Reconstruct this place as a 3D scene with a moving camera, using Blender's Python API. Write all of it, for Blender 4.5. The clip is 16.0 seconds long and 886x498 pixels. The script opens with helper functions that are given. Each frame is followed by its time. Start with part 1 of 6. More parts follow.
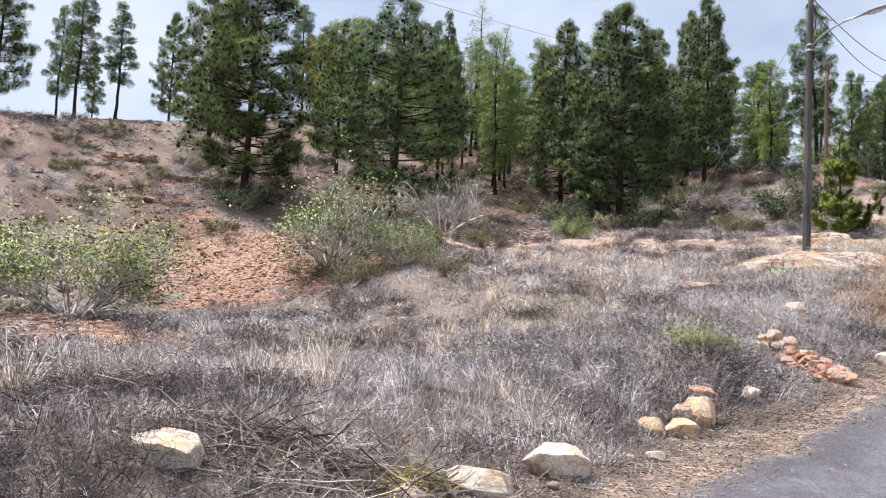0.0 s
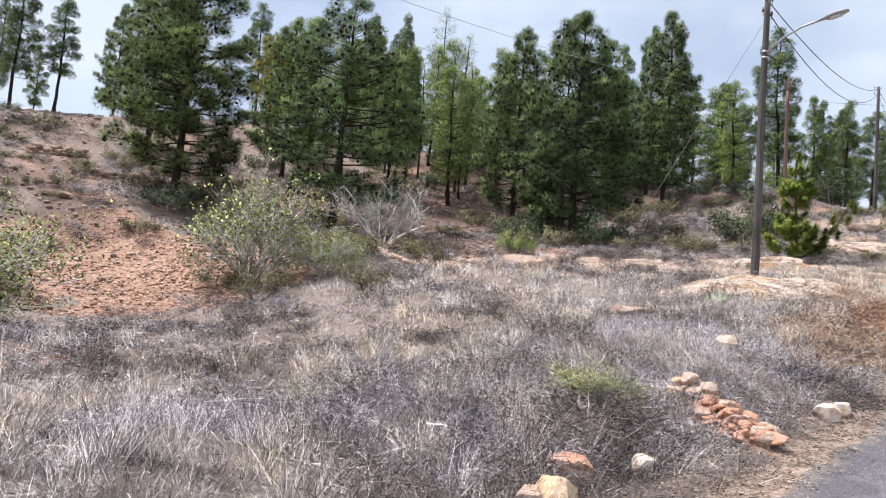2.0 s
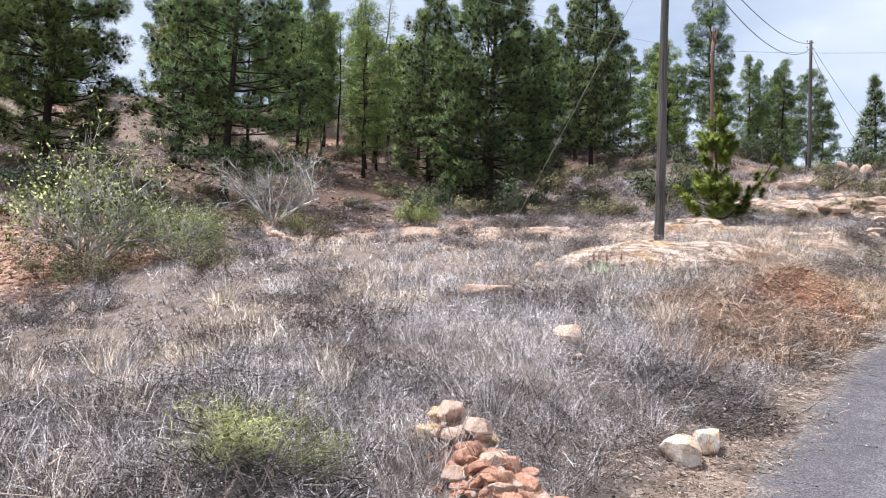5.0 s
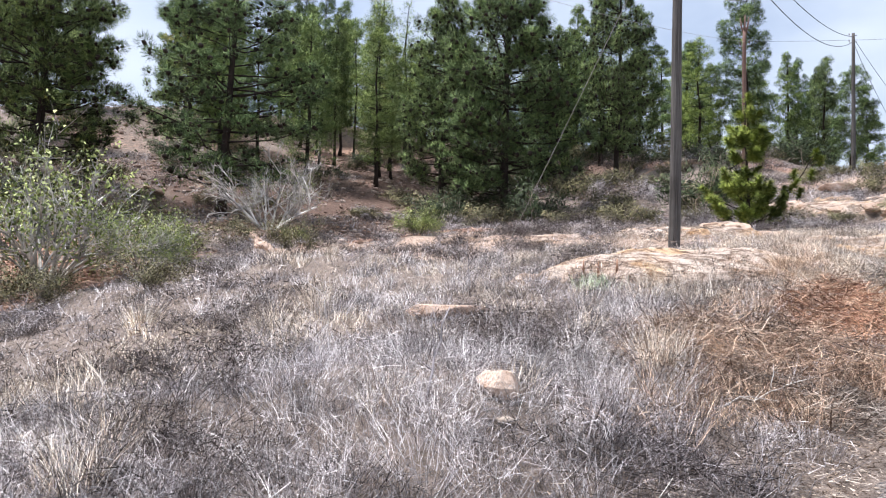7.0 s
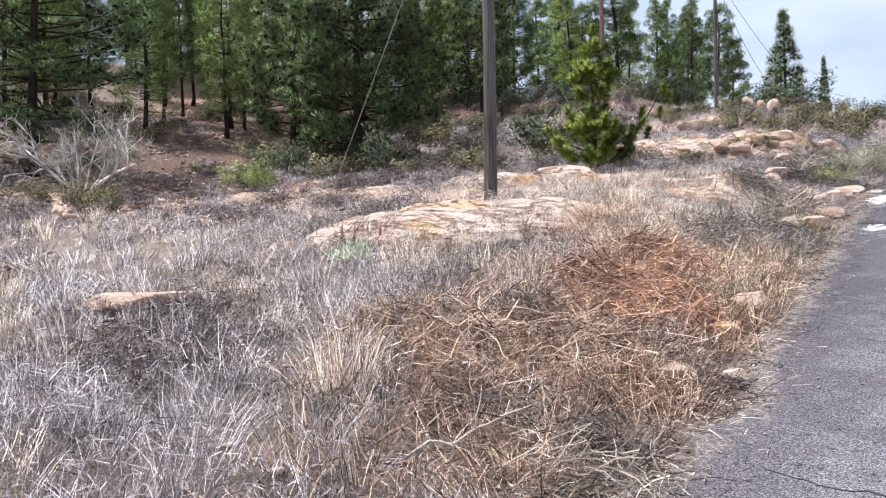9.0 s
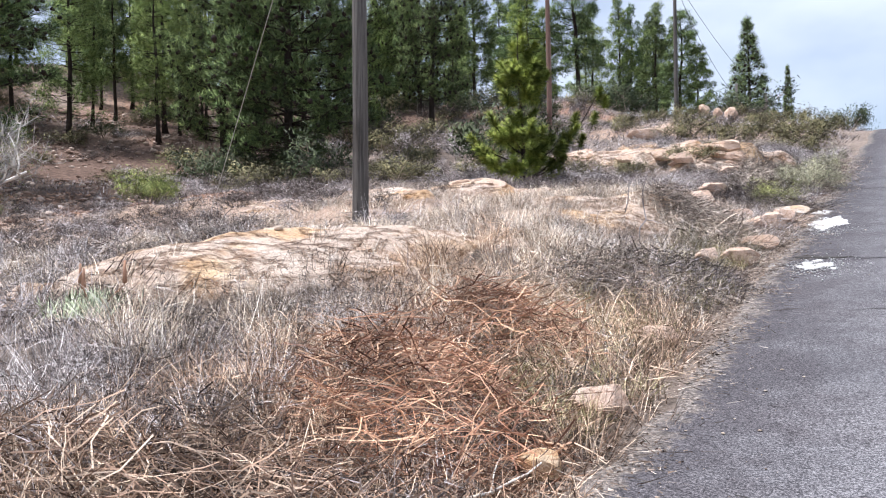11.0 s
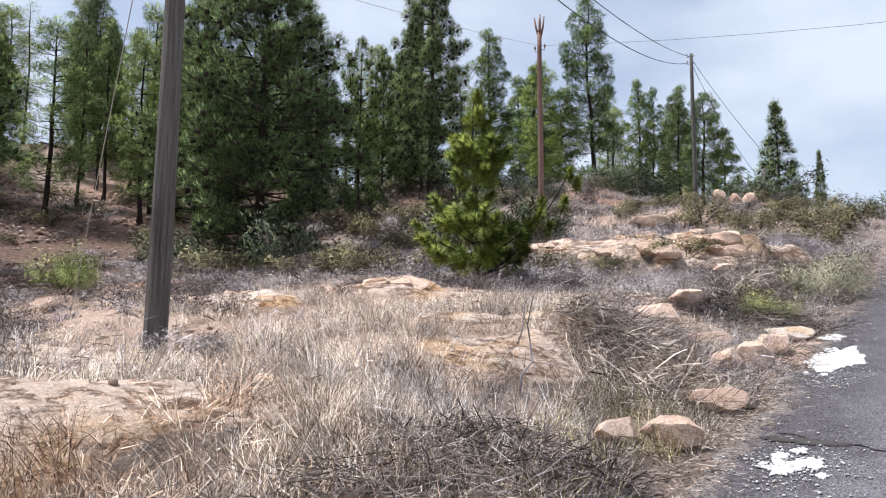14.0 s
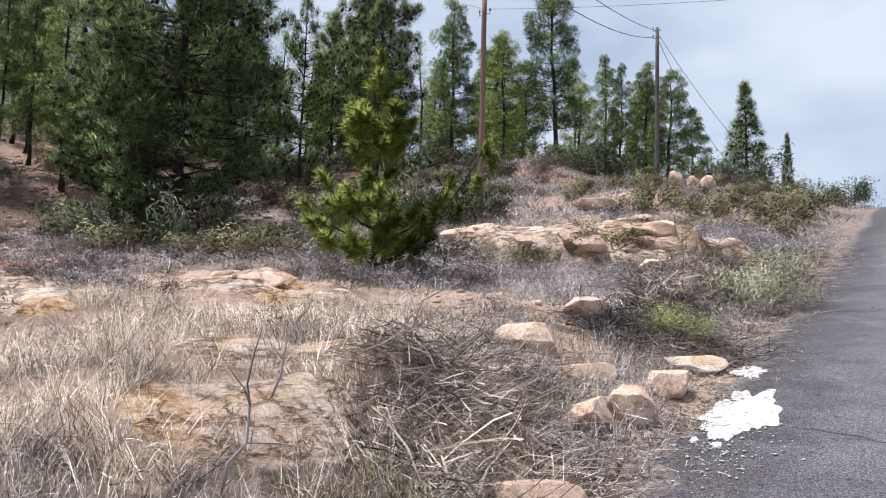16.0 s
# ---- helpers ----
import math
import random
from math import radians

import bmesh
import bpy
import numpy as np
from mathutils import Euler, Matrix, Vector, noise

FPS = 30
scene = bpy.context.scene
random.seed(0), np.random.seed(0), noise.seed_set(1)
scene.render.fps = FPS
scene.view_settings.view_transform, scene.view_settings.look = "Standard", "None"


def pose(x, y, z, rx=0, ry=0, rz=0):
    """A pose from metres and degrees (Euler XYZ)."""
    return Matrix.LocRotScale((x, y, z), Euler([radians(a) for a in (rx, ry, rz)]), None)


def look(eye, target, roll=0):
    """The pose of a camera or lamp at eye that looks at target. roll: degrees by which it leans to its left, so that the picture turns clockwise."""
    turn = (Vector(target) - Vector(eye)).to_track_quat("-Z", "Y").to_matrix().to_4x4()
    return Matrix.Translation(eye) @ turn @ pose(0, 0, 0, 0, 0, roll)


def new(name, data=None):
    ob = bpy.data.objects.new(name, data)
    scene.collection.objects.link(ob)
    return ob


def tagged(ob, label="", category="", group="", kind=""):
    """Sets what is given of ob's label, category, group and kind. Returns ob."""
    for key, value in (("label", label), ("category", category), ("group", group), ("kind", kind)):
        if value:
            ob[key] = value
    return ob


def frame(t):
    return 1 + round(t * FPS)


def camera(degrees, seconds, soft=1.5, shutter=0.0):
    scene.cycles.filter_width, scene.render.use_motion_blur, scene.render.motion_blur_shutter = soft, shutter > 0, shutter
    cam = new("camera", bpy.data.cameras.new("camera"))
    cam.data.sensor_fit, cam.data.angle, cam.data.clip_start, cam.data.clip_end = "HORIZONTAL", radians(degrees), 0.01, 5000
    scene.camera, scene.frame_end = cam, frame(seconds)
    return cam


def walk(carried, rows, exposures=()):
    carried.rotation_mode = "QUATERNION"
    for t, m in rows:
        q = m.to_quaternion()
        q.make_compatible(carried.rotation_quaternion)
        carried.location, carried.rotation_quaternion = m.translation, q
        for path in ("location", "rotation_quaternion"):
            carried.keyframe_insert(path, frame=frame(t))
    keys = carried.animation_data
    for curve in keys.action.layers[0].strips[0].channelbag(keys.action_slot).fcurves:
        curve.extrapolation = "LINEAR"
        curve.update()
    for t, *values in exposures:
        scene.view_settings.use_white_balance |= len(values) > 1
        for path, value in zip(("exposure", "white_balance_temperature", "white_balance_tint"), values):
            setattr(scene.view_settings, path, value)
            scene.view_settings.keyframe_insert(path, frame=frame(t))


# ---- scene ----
cam = camera(60.4, 16.0, 1.1)
METRES, EYE, TILT, LEAN, TURN = 22.0, 1.3, 0.0, 0.0, 44.2
ROWS = [
    (0.0, 0.0, 0.0, 0.0, -0.24, 4.36, -3.09),
    (0.5, 0.0197, 0.0252, 0.0037, -0.18, 5.25, -3.75),
    (1.0, 0.0361, 0.0518, 0.0061, -0.54, 5.74, -4.43),
    (1.5, 0.0535, 0.0795, 0.0077, -1.43, 5.79, -4.86),
    (2.0, 0.0688, 0.1035, 0.0113, -2.67, 5.5, -4.95),
    (2.5, 0.0837, 0.1316, 0.0151, -4.34, 4.94, -4.68),
    (3.0, 0.1036, 0.1558, 0.0181, -6.14, 4.35, -3.9),
    (3.5, 0.1231, 0.1827, 0.0188, -7.51, 3.9, -3.18),
    (4.0, 0.1453, 0.2065, 0.021, -7.88, 3.69, -2.72),
    (6.5, 0.2371, 0.3336, 0.0356, -2.25, 4.63, -2.69),
    (7.0, 0.2514, 0.3618, 0.0373, -3.11, 4.66, -2.31),
    (7.5, 0.2711, 0.3884, 0.0396, -4.79, 4.35, -1.78),
    (8.0, 0.2942, 0.412, 0.044, -7.01, 3.55, -1.0),
    (8.5, 0.3198, 0.438, 0.0484, -9.22, 2.22, -0.16),
    (9.0, 0.3457, 0.4572, 0.0529, -10.72, 0.99, 0.58),
    (9.5, 0.37, 0.4819, 0.0557, -12.03, 0.09, 0.79),
    (10.0, 0.3952, 0.5023, 0.06, -12.93, -0.05, 0.55),
    (12.5, 0.4963, 0.6045, 0.087, -11.22, 5.5, 0.42),
    (13.0, 0.5155, 0.627, 0.092, -10.67, 6.51, 0.27),
    (13.5, 0.5374, 0.6468, 0.0958, -10.13, 7.39, -0.12),
    (14.0, 0.5579, 0.6661, 0.0997, -10.06, 7.64, -0.64),
    (14.5, 0.5798, 0.6861, 0.1056, -10.11, 7.68, -1.2),
    (15.0, 0.6027, 0.703, 0.1126, -10.22, 7.37, -1.49),
    (15.5, 0.6213, 0.7257, 0.1183, -10.78, 6.88, -1.78),
    (16.0, 0.6404, 0.746, 0.1234, -12.07, 5.72, -1.73),
]
walk(cam, [(t, pose(0, 0, EYE, TILT, LEAN, TURN) @ pose(METRES * x, METRES * y, METRES * z, 90 + pitch, roll, yaw)) for t, x, y, z, yaw, pitch, roll in ROWS],
     [(0.0, 0.50, 6250, 13), (10.0, 0.60, 6080, 13), (13.0, 0.50, 6180, 13), (16.0, 0.36, 6250, 13)])

# ---------------------------------------------------------------- sky and sun
world = bpy.data.worlds.new("sky")
scene.world = world
world.use_nodes = True
wt = world.node_tree
wt.nodes.clear()
w_out, w_bg, w_sky = wt.nodes.new("ShaderNodeOutputWorld"), wt.nodes.new("ShaderNodeBackground"), wt.nodes.new("ShaderNodeTexSky")
w_sky.sky_type, w_sky.sun_disc = "NISHITA", False
SUN_UP, SUN_TURN = 66.0, 245.0
w_sky.sun_elevation, w_sky.sun_rotation = radians(SUN_UP), radians(SUN_TURN)
w_sky.air_density, w_sky.dust_density, w_sky.ozone_density = 1.0, 1.5, 1.0
w_co, w_map, w_n = wt.nodes.new("ShaderNodeTexCoord"), wt.nodes.new("ShaderNodeMapping"), wt.nodes.new("ShaderNodeTexNoise")
w_map.inputs["Scale"].default_value = (1.6, 1.6, 3.2)
w_n.inputs["Scale"].default_value, w_n.inputs["Detail"].default_value, w_n.inputs["Roughness"].default_value = 1.5, 5.0, 0.5
w_ramp = wt.nodes.new("ShaderNodeValToRGB")
w_ramp.color_ramp.elements[0].position, w_ramp.color_ramp.elements[1].position = 0.38, 0.62
w_ramp.color_ramp.elements[0].color, w_ramp.color_ramp.elements[1].color = (0.42, 0.42, 0.42, 1), (0.95, 0.95, 0.95, 1)
w_mix = wt.nodes.new("ShaderNodeMix")
w_mix.data_type = "RGBA"
w_mix.inputs["B"].default_value = (6.2, 6.8, 7.5, 1)
wt.links.new(w_co.outputs["Generated"], w_map.inputs["Vector"])
wt.links.new(w_map.outputs["Vector"], w_n.inputs["Vector"])
wt.links.new(w_n.outputs["Fac"], w_ramp.inputs["Fac"])
wt.links.new(w_ramp.outputs["Color"], w_mix.inputs["Factor"])
wt.links.new(w_sky.outputs["Color"], w_mix.inputs["A"])
wt.links.new(w_mix.outputs["Result"], w_bg.inputs["Color"])
w_bg.inputs["Strength"].default_value = 0.1
wt.links.new(w_bg.outputs["Background"], w_out.inputs["Surface"])

sun = new("sun", bpy.data.lights.new("sun", "SUN"))
sun.data.energy, sun.data.angle, sun.data.color = 4.8, radians(8), (1.0, 0.965, 0.93)
sun.matrix_world = look((0, 0, 60), Vector((0, 0, 60)) - Vector((math.sin(radians(SUN_TURN)) * math.cos(radians(SUN_UP)),
                                                               math.cos(radians(SUN_TURN)) * math.cos(radians(SUN_UP)), math.sin(radians(SUN_UP)))))


# ---------------------------------------------------------------- materials
class Nodes:
    """Short hand for one material's node tree."""

    def __init__(self, name, rough=0.9, metal=0.0, spec=0.3):
        self.mat = bpy.data.materials.new(name)
        self.mat.use_nodes = True
        self.tree = self.mat.node_tree
        self.bsdf = self.tree.nodes["Principled BSDF"]
        self.bsdf.inputs["Roughness"].default_value, self.bsdf.inputs["Metallic"].default_value = rough, metal
        self.bsdf.inputs["Specular IOR Level"].default_value = spec
        self.where = self.tree.nodes.new("ShaderNodeTexCoord").outputs["Object"]

    def set(self, node, key, value):
        if isinstance(value, bpy.types.NodeSocket):
            self.tree.links.new(value, node.inputs[key])
        else:
            node.inputs[key].default_value = value

    def noise(self, scale, detail=4.0, rough=0.6, stretch=None):
        n = self.tree.nodes.new("ShaderNodeTexNoise")
        self.set(n, "Scale", scale), self.set(n, "Detail", detail), self.set(n, "Roughness", rough)
        at = self.where
        if stretch:
            m = self.tree.nodes.new("ShaderNodeMapping")
            m.inputs["Scale"].default_value = stretch
            self.tree.links.new(at, m.inputs["Vector"])
            at = m.outputs["Vector"]
        self.tree.links.new(at, n.inputs["Vector"])
        return n.outputs["Fac"]

    def voronoi(self, scale, feature="F1", out="Distance"):
        n = self.tree.nodes.new("ShaderNodeTexVoronoi")
        n.feature = feature
        self.set(n, "Scale", scale)
        self.tree.links.new(self.where, n.inputs["Vector"])
        return n.outputs[out]

    def ramp(self, fac, *stops):
        n = self.tree.nodes.new("ShaderNodeValToRGB")
        while len(n.color_ramp.elements) < len(stops):
            n.color_ramp.elements.new(0.5)
        for e, (at, col) in zip(n.color_ramp.elements, stops):
            e.position, e.color = at, (*col, 1) if len(col) == 3 else col
        self.tree.links.new(fac, n.inputs["Fac"])
        return n.outputs["Color"]

    def mix(self, fac, a, b, blend="MIX"):
        n = self.tree.nodes.new("ShaderNodeMix")
        n.data_type, n.blend_type = "RGBA", blend
        for key, v in (("Factor", fac), ("A", a), ("B", b)):
            self.set(n, key, (*v, 1) if isinstance(v, tuple) and len(v) == 3 else v)
        return n.outputs["Result"]

    def calc(self, op, a, b=0.0):
        n = self.tree.nodes.new("ShaderNodeMath")
        n.operation = op
        self.set(n, 0, a), self.set(n, 1, b)
        return n.outputs[0]

    def attr(self, name, out="Fac"):
        n = self.tree.nodes.new("ShaderNodeAttribute")
        n.attribute_name = name
        return n.outputs[out]

    def island(self):
        return self.tree.nodes.new("ShaderNodeNewGeometry").outputs["Random Per Island"]

    def object_random(self):
        return self.tree.nodes.new("ShaderNodeObjectInfo").outputs["Random"]

    def done(self, colour, bump=None, depth=0.02, strength=0.6, rough=None):
        self.set(self.bsdf, "Base Color", (*colour, 1) if isinstance(colour, tuple) and len(colour) == 3 else colour)
        if rough is not None:
            self.set(self.bsdf, "Roughness", rough)
        if bump is not None:
            b = self.tree.nodes.new("ShaderNodeBump")
            self.set(b, "Height", bump), self.set(b, "Distance", depth), self.set(b, "Strength", strength)
            self.tree.links.new(b.outputs["Normal"], self.bsdf.inputs["Normal"])
        return self.mat


def strands(name, dark, mid, light, rough=0.85, patch=0.5, clump=2.2, deep=0.55, vary=0.0):
    """Dry stalks, needles and leaves: each strand its own shade, with drifts over the ground and from clump to clump."""
    n = Nodes(name, rough, spec=0.15)
    col = n.ramp(n.island(), (0.0, dark), (0.5, mid), (1.0, light))
    drift = n.ramp(n.noise(patch, 3), (0.35, (0.66, 0.64, 0.65)), (0.65, (1.14, 1.12, 1.08)))
    col = n.mix(1.0, col, drift, "MULTIPLY")
    tuft = n.ramp(n.noise(clump, 2, 0.5), (0.36, (deep, deep, deep)), (0.5, (0.95, 0.95, 0.95)), (0.66, (1.25, 1.24, 1.22)))
    col = n.mix(1.0, col, tuft, "MULTIPLY")
    if vary:
        col = n.mix(vary, col, n.ramp(n.object_random(), (0.0, (0.72, 0.86, 0.95)), (0.6, (1.0, 1.0, 1.0)), (1.0, (1.12, 1.2, 0.8))), "MULTIPLY")
    return n.done(col)


def soil_material():
    n = Nodes("hill_soil", 0.95, spec=0.2)
    fine, mid, broad = n.noise(38, 8, 0.8), n.noise(4.5, 5, 0.65), n.noise(0.55, 4, 0.6)
    litter = n.ramp(mid, (0.3, (0.15, 0.12, 0.10)), (0.55, (0.29, 0.235, 0.20)), (0.75, (0.45, 0.37, 0.32)))
    orange = n.ramp(mid, (0.28, (0.26, 0.155, 0.11)), (0.5, (0.50, 0.315, 0.23)), (0.75, (0.64, 0.455, 0.355)))
    pale = n.ramp(mid, (0.3, (0.36, 0.26, 0.20)), (0.55, (0.52, 0.39, 0.31)), (0.8, (0.66, 0.53, 0.43)))
    needle = n.ramp(mid, (0.3, (0.10, 0.068, 0.055)), (0.7, (0.29, 0.195, 0.155)))
    vein = n.ramp(n.noise(1.6, 5, 0.7, (1, 2.2, 1)), (0.36, (0.52, 0.36, 0.25)), (0.44, (0.68, 0.54, 0.445)), (0.58, (0.74, 0.62, 0.53)), (0.75, (0.80, 0.71, 0.63)))
    seam = n.calc("ABSOLUTE", n.calc("SUBTRACT", n.noise(1.5, 7, 0.62, (1, 1.6, 2.5)), 0.5))
    crack = n.ramp(seam, (0.0, (0.30, 0.22, 0.18)), (0.012, (0.8, 0.72, 0.66)), (0.035, (1, 1, 1)))
    rock = n.mix(0.85, vein, crack, "MULTIPLY")
    rock = n.mix(0.7, rock, n.ramp(n.noise(3.2, 6, 0.75, (0.6, 0.6, 6)), (0.36, (0.42, 0.36, 0.32)), (0.5, (1, 1, 1))), "MULTIPLY")
    rock = n.mix(n.ramp(n.noise(0.9, 4, 0.6), (0.5, (0, 0, 0)), (0.62, (1, 1, 1))), rock, n.mix(1.0, rock, (1.02, 0.88, 0.66), "MULTIPLY"))
    rock = n.mix(0.8, rock, n.ramp(n.noise(7.5, 6, 0.7, (1, 1, 3)), (0.34, (0.55, 0.48, 0.44)), (0.48, (1.0, 1.0, 1.0)), (0.7, (1.14, 1.13, 1.12))), "MULTIPLY")
    wobble = n.calc("MULTIPLY", n.calc("SUBTRACT", mid, 0.5), 0.9)

    def mask(name):
        return n.ramp(n.calc("ADD", n.attr(name), wobble), (0.38, (0, 0, 0)), (0.62, (1, 1, 1)))
    stony = n.ramp(n.voronoi(6.5), (0.08, (1.35, 1.32, 1.3)), (0.3, (1.05, 1.03, 1.02)), (0.55, (0.55, 0.53, 0.52)))
    orange = n.mix(0.75, orange, stony, "MULTIPLY")
    needle = n.mix(0.6, needle, stony, "MULTIPLY")
    col = n.mix(mask("orange_soil"), litter, orange)
    col = n.mix(mask("pale_track"), col, pale)
    col = n.mix(mask("needle_bed"), col, needle)
    col = n.mix(mask("bare_rock"), col, rock)
    col = n.mix(0.7, col, n.ramp(fine, (0.32, (0.35, 0.33, 0.31)), (0.62, (1.25, 1.23, 1.2))), "MULTIPLY")
    col = n.mix(0.5, col, n.ramp(broad, (0.3, (0.75, 0.72, 0.7)), (0.7, (1.1, 1.1, 1.1))), "MULTIPLY")
    deep = n.calc("MULTIPLY", n.calc("MINIMUM", seam, 0.04), n.calc("MULTIPLY", n.attr("bare_rock"), 22.0))
    return n.done(col, n.calc("ADD", n.calc("ADD", n.calc("MULTIPLY", fine, 0.5), mid), deep), 0.07, 0.9)


def asphalt_material():
    n = Nodes("worn_asphalt", 0.9, spec=0.2)
    grit, stones, broad = n.noise(85, 7, 0.85), n.voronoi(95), n.noise(0.7, 5, 0.6)
    pits = n.ramp(n.noise(17, 3, 0.6), (0.30, (0.45, 0.44, 0.44)), (0.40, (1, 1, 1)))
    col = n.ramp(grit, (0.41, (0.035, 0.034, 0.038)), (0.5, (0.17, 0.163, 0.174)), (0.60, (0.48, 0.465, 0.47)))
    col = n.mix(0.2, col, n.ramp(stones, (0.1, (1.35, 1.33, 1.3)), (0.45, (0.75, 0.75, 0.77))), "MULTIPLY")
    col = n.mix(0.6, col, n.ramp(broad, (0.32, (0.62, 0.62, 0.64)), (0.66, (1.2, 1.19, 1.17))), "MULTIPLY")
    col = n.mix(0.8, col, pits, "MULTIPLY")
    dirt = n.ramp(n.calc("ADD", n.attr("road_side"), n.calc("MULTIPLY", n.calc("SUBTRACT", n.noise(2.2, 6, 0.75), 0.5), 1.5)), (0.3, (1, 1, 1)), (0.75, (0.58, 0.55, 0.56)))
    col = n.mix(1.0, col, dirt, "MULTIPLY")
    col = n.mix(n.attr("dark_stretch"), col, n.mix(1.0, col, (0.66, 0.66, 0.67), "MULTIPLY"))
    edge = n.ramp(n.calc("ADD", n.attr("road_edge"), n.calc("MULTIPLY", n.calc("SUBTRACT", n.noise(7, 6, 0.75), 0.5), 1.6)), (0.45, (0, 0, 0)), (0.7, (1, 1, 1)))
    col = n.mix(edge, col, n.ramp(n.noise(48, 6, 0.8), (0.40, (0.05, 0.042, 0.038)), (0.52, (0.17, 0.145, 0.13)), (0.64, (0.42, 0.37, 0.33))))
    return n.done(col, n.calc("ADD", grit, n.calc("MULTIPLY", stones, -0.8)), 0.004, 0.6, n.ramp(broad, (0.3, (0.75, 0.75, 0.75)), (0.7, (0.92, 0.92, 0.92))))


def stone_material(name, dark, mid, light, stain, scale=1.0):
    n = Nodes(name, 0.92, spec=0.25)
    a, b, c = n.noise(3.2 * scale, 5, 0.65), n.noise(22 * scale, 5, 0.7), n.noise(1.3 * scale, 3)
    col = n.ramp(a, (0.3, dark), (0.5, mid), (0.72, light))
    col = n.mix(n.ramp(c, (0.42, (0, 0, 0)), (0.68, (1, 1, 1))), col, stain)
    col = n.mix(0.6, col, n.ramp(b, (0.3, (0.62, 0.59, 0.56)), (0.6, (1.15, 1.15, 1.13))), "MULTIPLY")
    seam = n.calc("ABSOLUTE", n.calc("SUBTRACT", n.noise(1.7 * scale, 6, 0.6), 0.5))
    col = n.mix(0.8, col, n.ramp(seam, (0.0, (0.35, 0.27, 0.22)), (0.015, (0.85, 0.8, 0.76)), (0.04, (1, 1, 1))), "MULTIPLY")
    vary = n.ramp(n.object_random(), (0.0, (0.84, 0.82, 0.8)), (1.0, (1.08, 1.08, 1.08)))
    return n.done(n.mix(1.0, col, vary, "MULTIPLY"), n.calc("ADD", a, n.calc("MULTIPLY", b, 0.4)), 0.03, 0.8)


def pebble_material(name, *cols):
    n = Nodes(name, 0.92, spec=0.25)
    stops = [(i / (len(cols) - 1), c) for i, c in enumerate(cols)]
    col = n.mix(0.6, n.ramp(n.island(), *stops), n.ramp(n.noise(30, 4), (0.3, (0.65, 0.63, 0.6)), (0.7, (1.15, 1.13, 1.1))), "MULTIPLY")
    return n.done(col, n.noise(45, 3), 0.01, 0.6)


def wood_material(name, dark, light, scale=1.0):
    n = Nodes(name, 0.85, spec=0.2)
    g, b, k = n.noise(34 * scale, 6, 0.75, (1, 1, 0.03)), n.noise(1.1, 3), n.noise(3.0 * scale, 2, 0.5, (1, 1, 0.35))
    col = n.ramp(g, (0.32, dark), (0.62, light))
    col = n.mix(0.6, col, n.ramp(b, (0.3, (0.72, 0.7, 0.68)), (0.7, (1.15, 1.15, 1.15))), "MULTIPLY")
    col = n.mix(0.7, col, n.ramp(k, (0.3, (0.62, 0.6, 0.58)), (0.46, (1, 1, 1))), "MULTIPLY")
    return n.done(col, g, 0.012, 0.9)


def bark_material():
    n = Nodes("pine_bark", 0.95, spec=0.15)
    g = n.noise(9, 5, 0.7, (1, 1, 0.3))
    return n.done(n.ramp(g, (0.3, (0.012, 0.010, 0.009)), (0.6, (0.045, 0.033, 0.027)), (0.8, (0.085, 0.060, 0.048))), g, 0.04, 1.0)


def plain(name, colour, rough=0.6, metal=0.0, grain=30):
    n = Nodes(name, rough, metal)
    return n.done(n.mix(0.5, colour, n.ramp(n.noise(grain, 4), (0.3, (0.7, 0.7, 0.7)), (0.7, (1.15, 1.15, 1.15))), "MULTIPLY"))


M_SOIL, M_ROAD, M_BARK = soil_material(), asphalt_material(), bark_material()
M_BEIGE = stone_material("beige_stone", (0.52, 0.37, 0.29), (0.70, 0.53, 0.435), (0.80, 0.67, 0.58), (0.68, 0.48, 0.36))
M_OCHRE = stone_material("ochre_stone", (0.58, 0.36, 0.19), (0.80, 0.55, 0.33), (0.87, 0.70, 0.50), (0.82, 0.64, 0.47))
M_WHITE = stone_material("whitish_stone", (0.58, 0.49, 0.42), (0.78, 0.70, 0.63), (0.87, 0.83, 0.78), (0.68, 0.46, 0.26))
M_RED = stone_material("red_stone", (0.44, 0.22, 0.14), (0.68, 0.38, 0.265), (0.80, 0.56, 0.43), (0.62, 0.34, 0.23))
M_GRIT = pebble_material("roadside_gravel", (0.11, 0.085, 0.07), (0.30, 0.235, 0.185), (0.50, 0.41, 0.33), (0.70, 0.62, 0.54))
M_PALEGRIT = pebble_material("pale_field_gravel", (0.30, 0.23, 0.18), (0.48, 0.385, 0.31), (0.66, 0.56, 0.47))
M_HILLSTONE = pebble_material("brown_hill_stones", (0.18, 0.12, 0.095), (0.38, 0.27, 0.215), (0.55, 0.42, 0.35), (0.72, 0.60, 0.52))
M_SCREE = pebble_material("orange_scree", (0.26, 0.155, 0.115), (0.52, 0.325, 0.235), (0.66, 0.44, 0.33), (0.76, 0.59, 0.48))
n = Nodes("white_repair_mortar", 0.85, spec=0.2)
M_PATCH = n.done(n.mix(n.ramp(n.noise(26, 6, 0.75), (0.36, (0, 0, 0)), (0.46, (1, 1, 1))), (0.22, 0.21, 0.20), n.ramp(n.noise(9, 4), (0.3, (0.50, 0.49, 0.48)), (0.7, (0.68, 0.67, 0.66)))), n.noise(40, 4), 0.01, 0.6)
M_CRACK = plain("crack_filled_with_dirt", (0.055, 0.05, 0.047), 0.95)
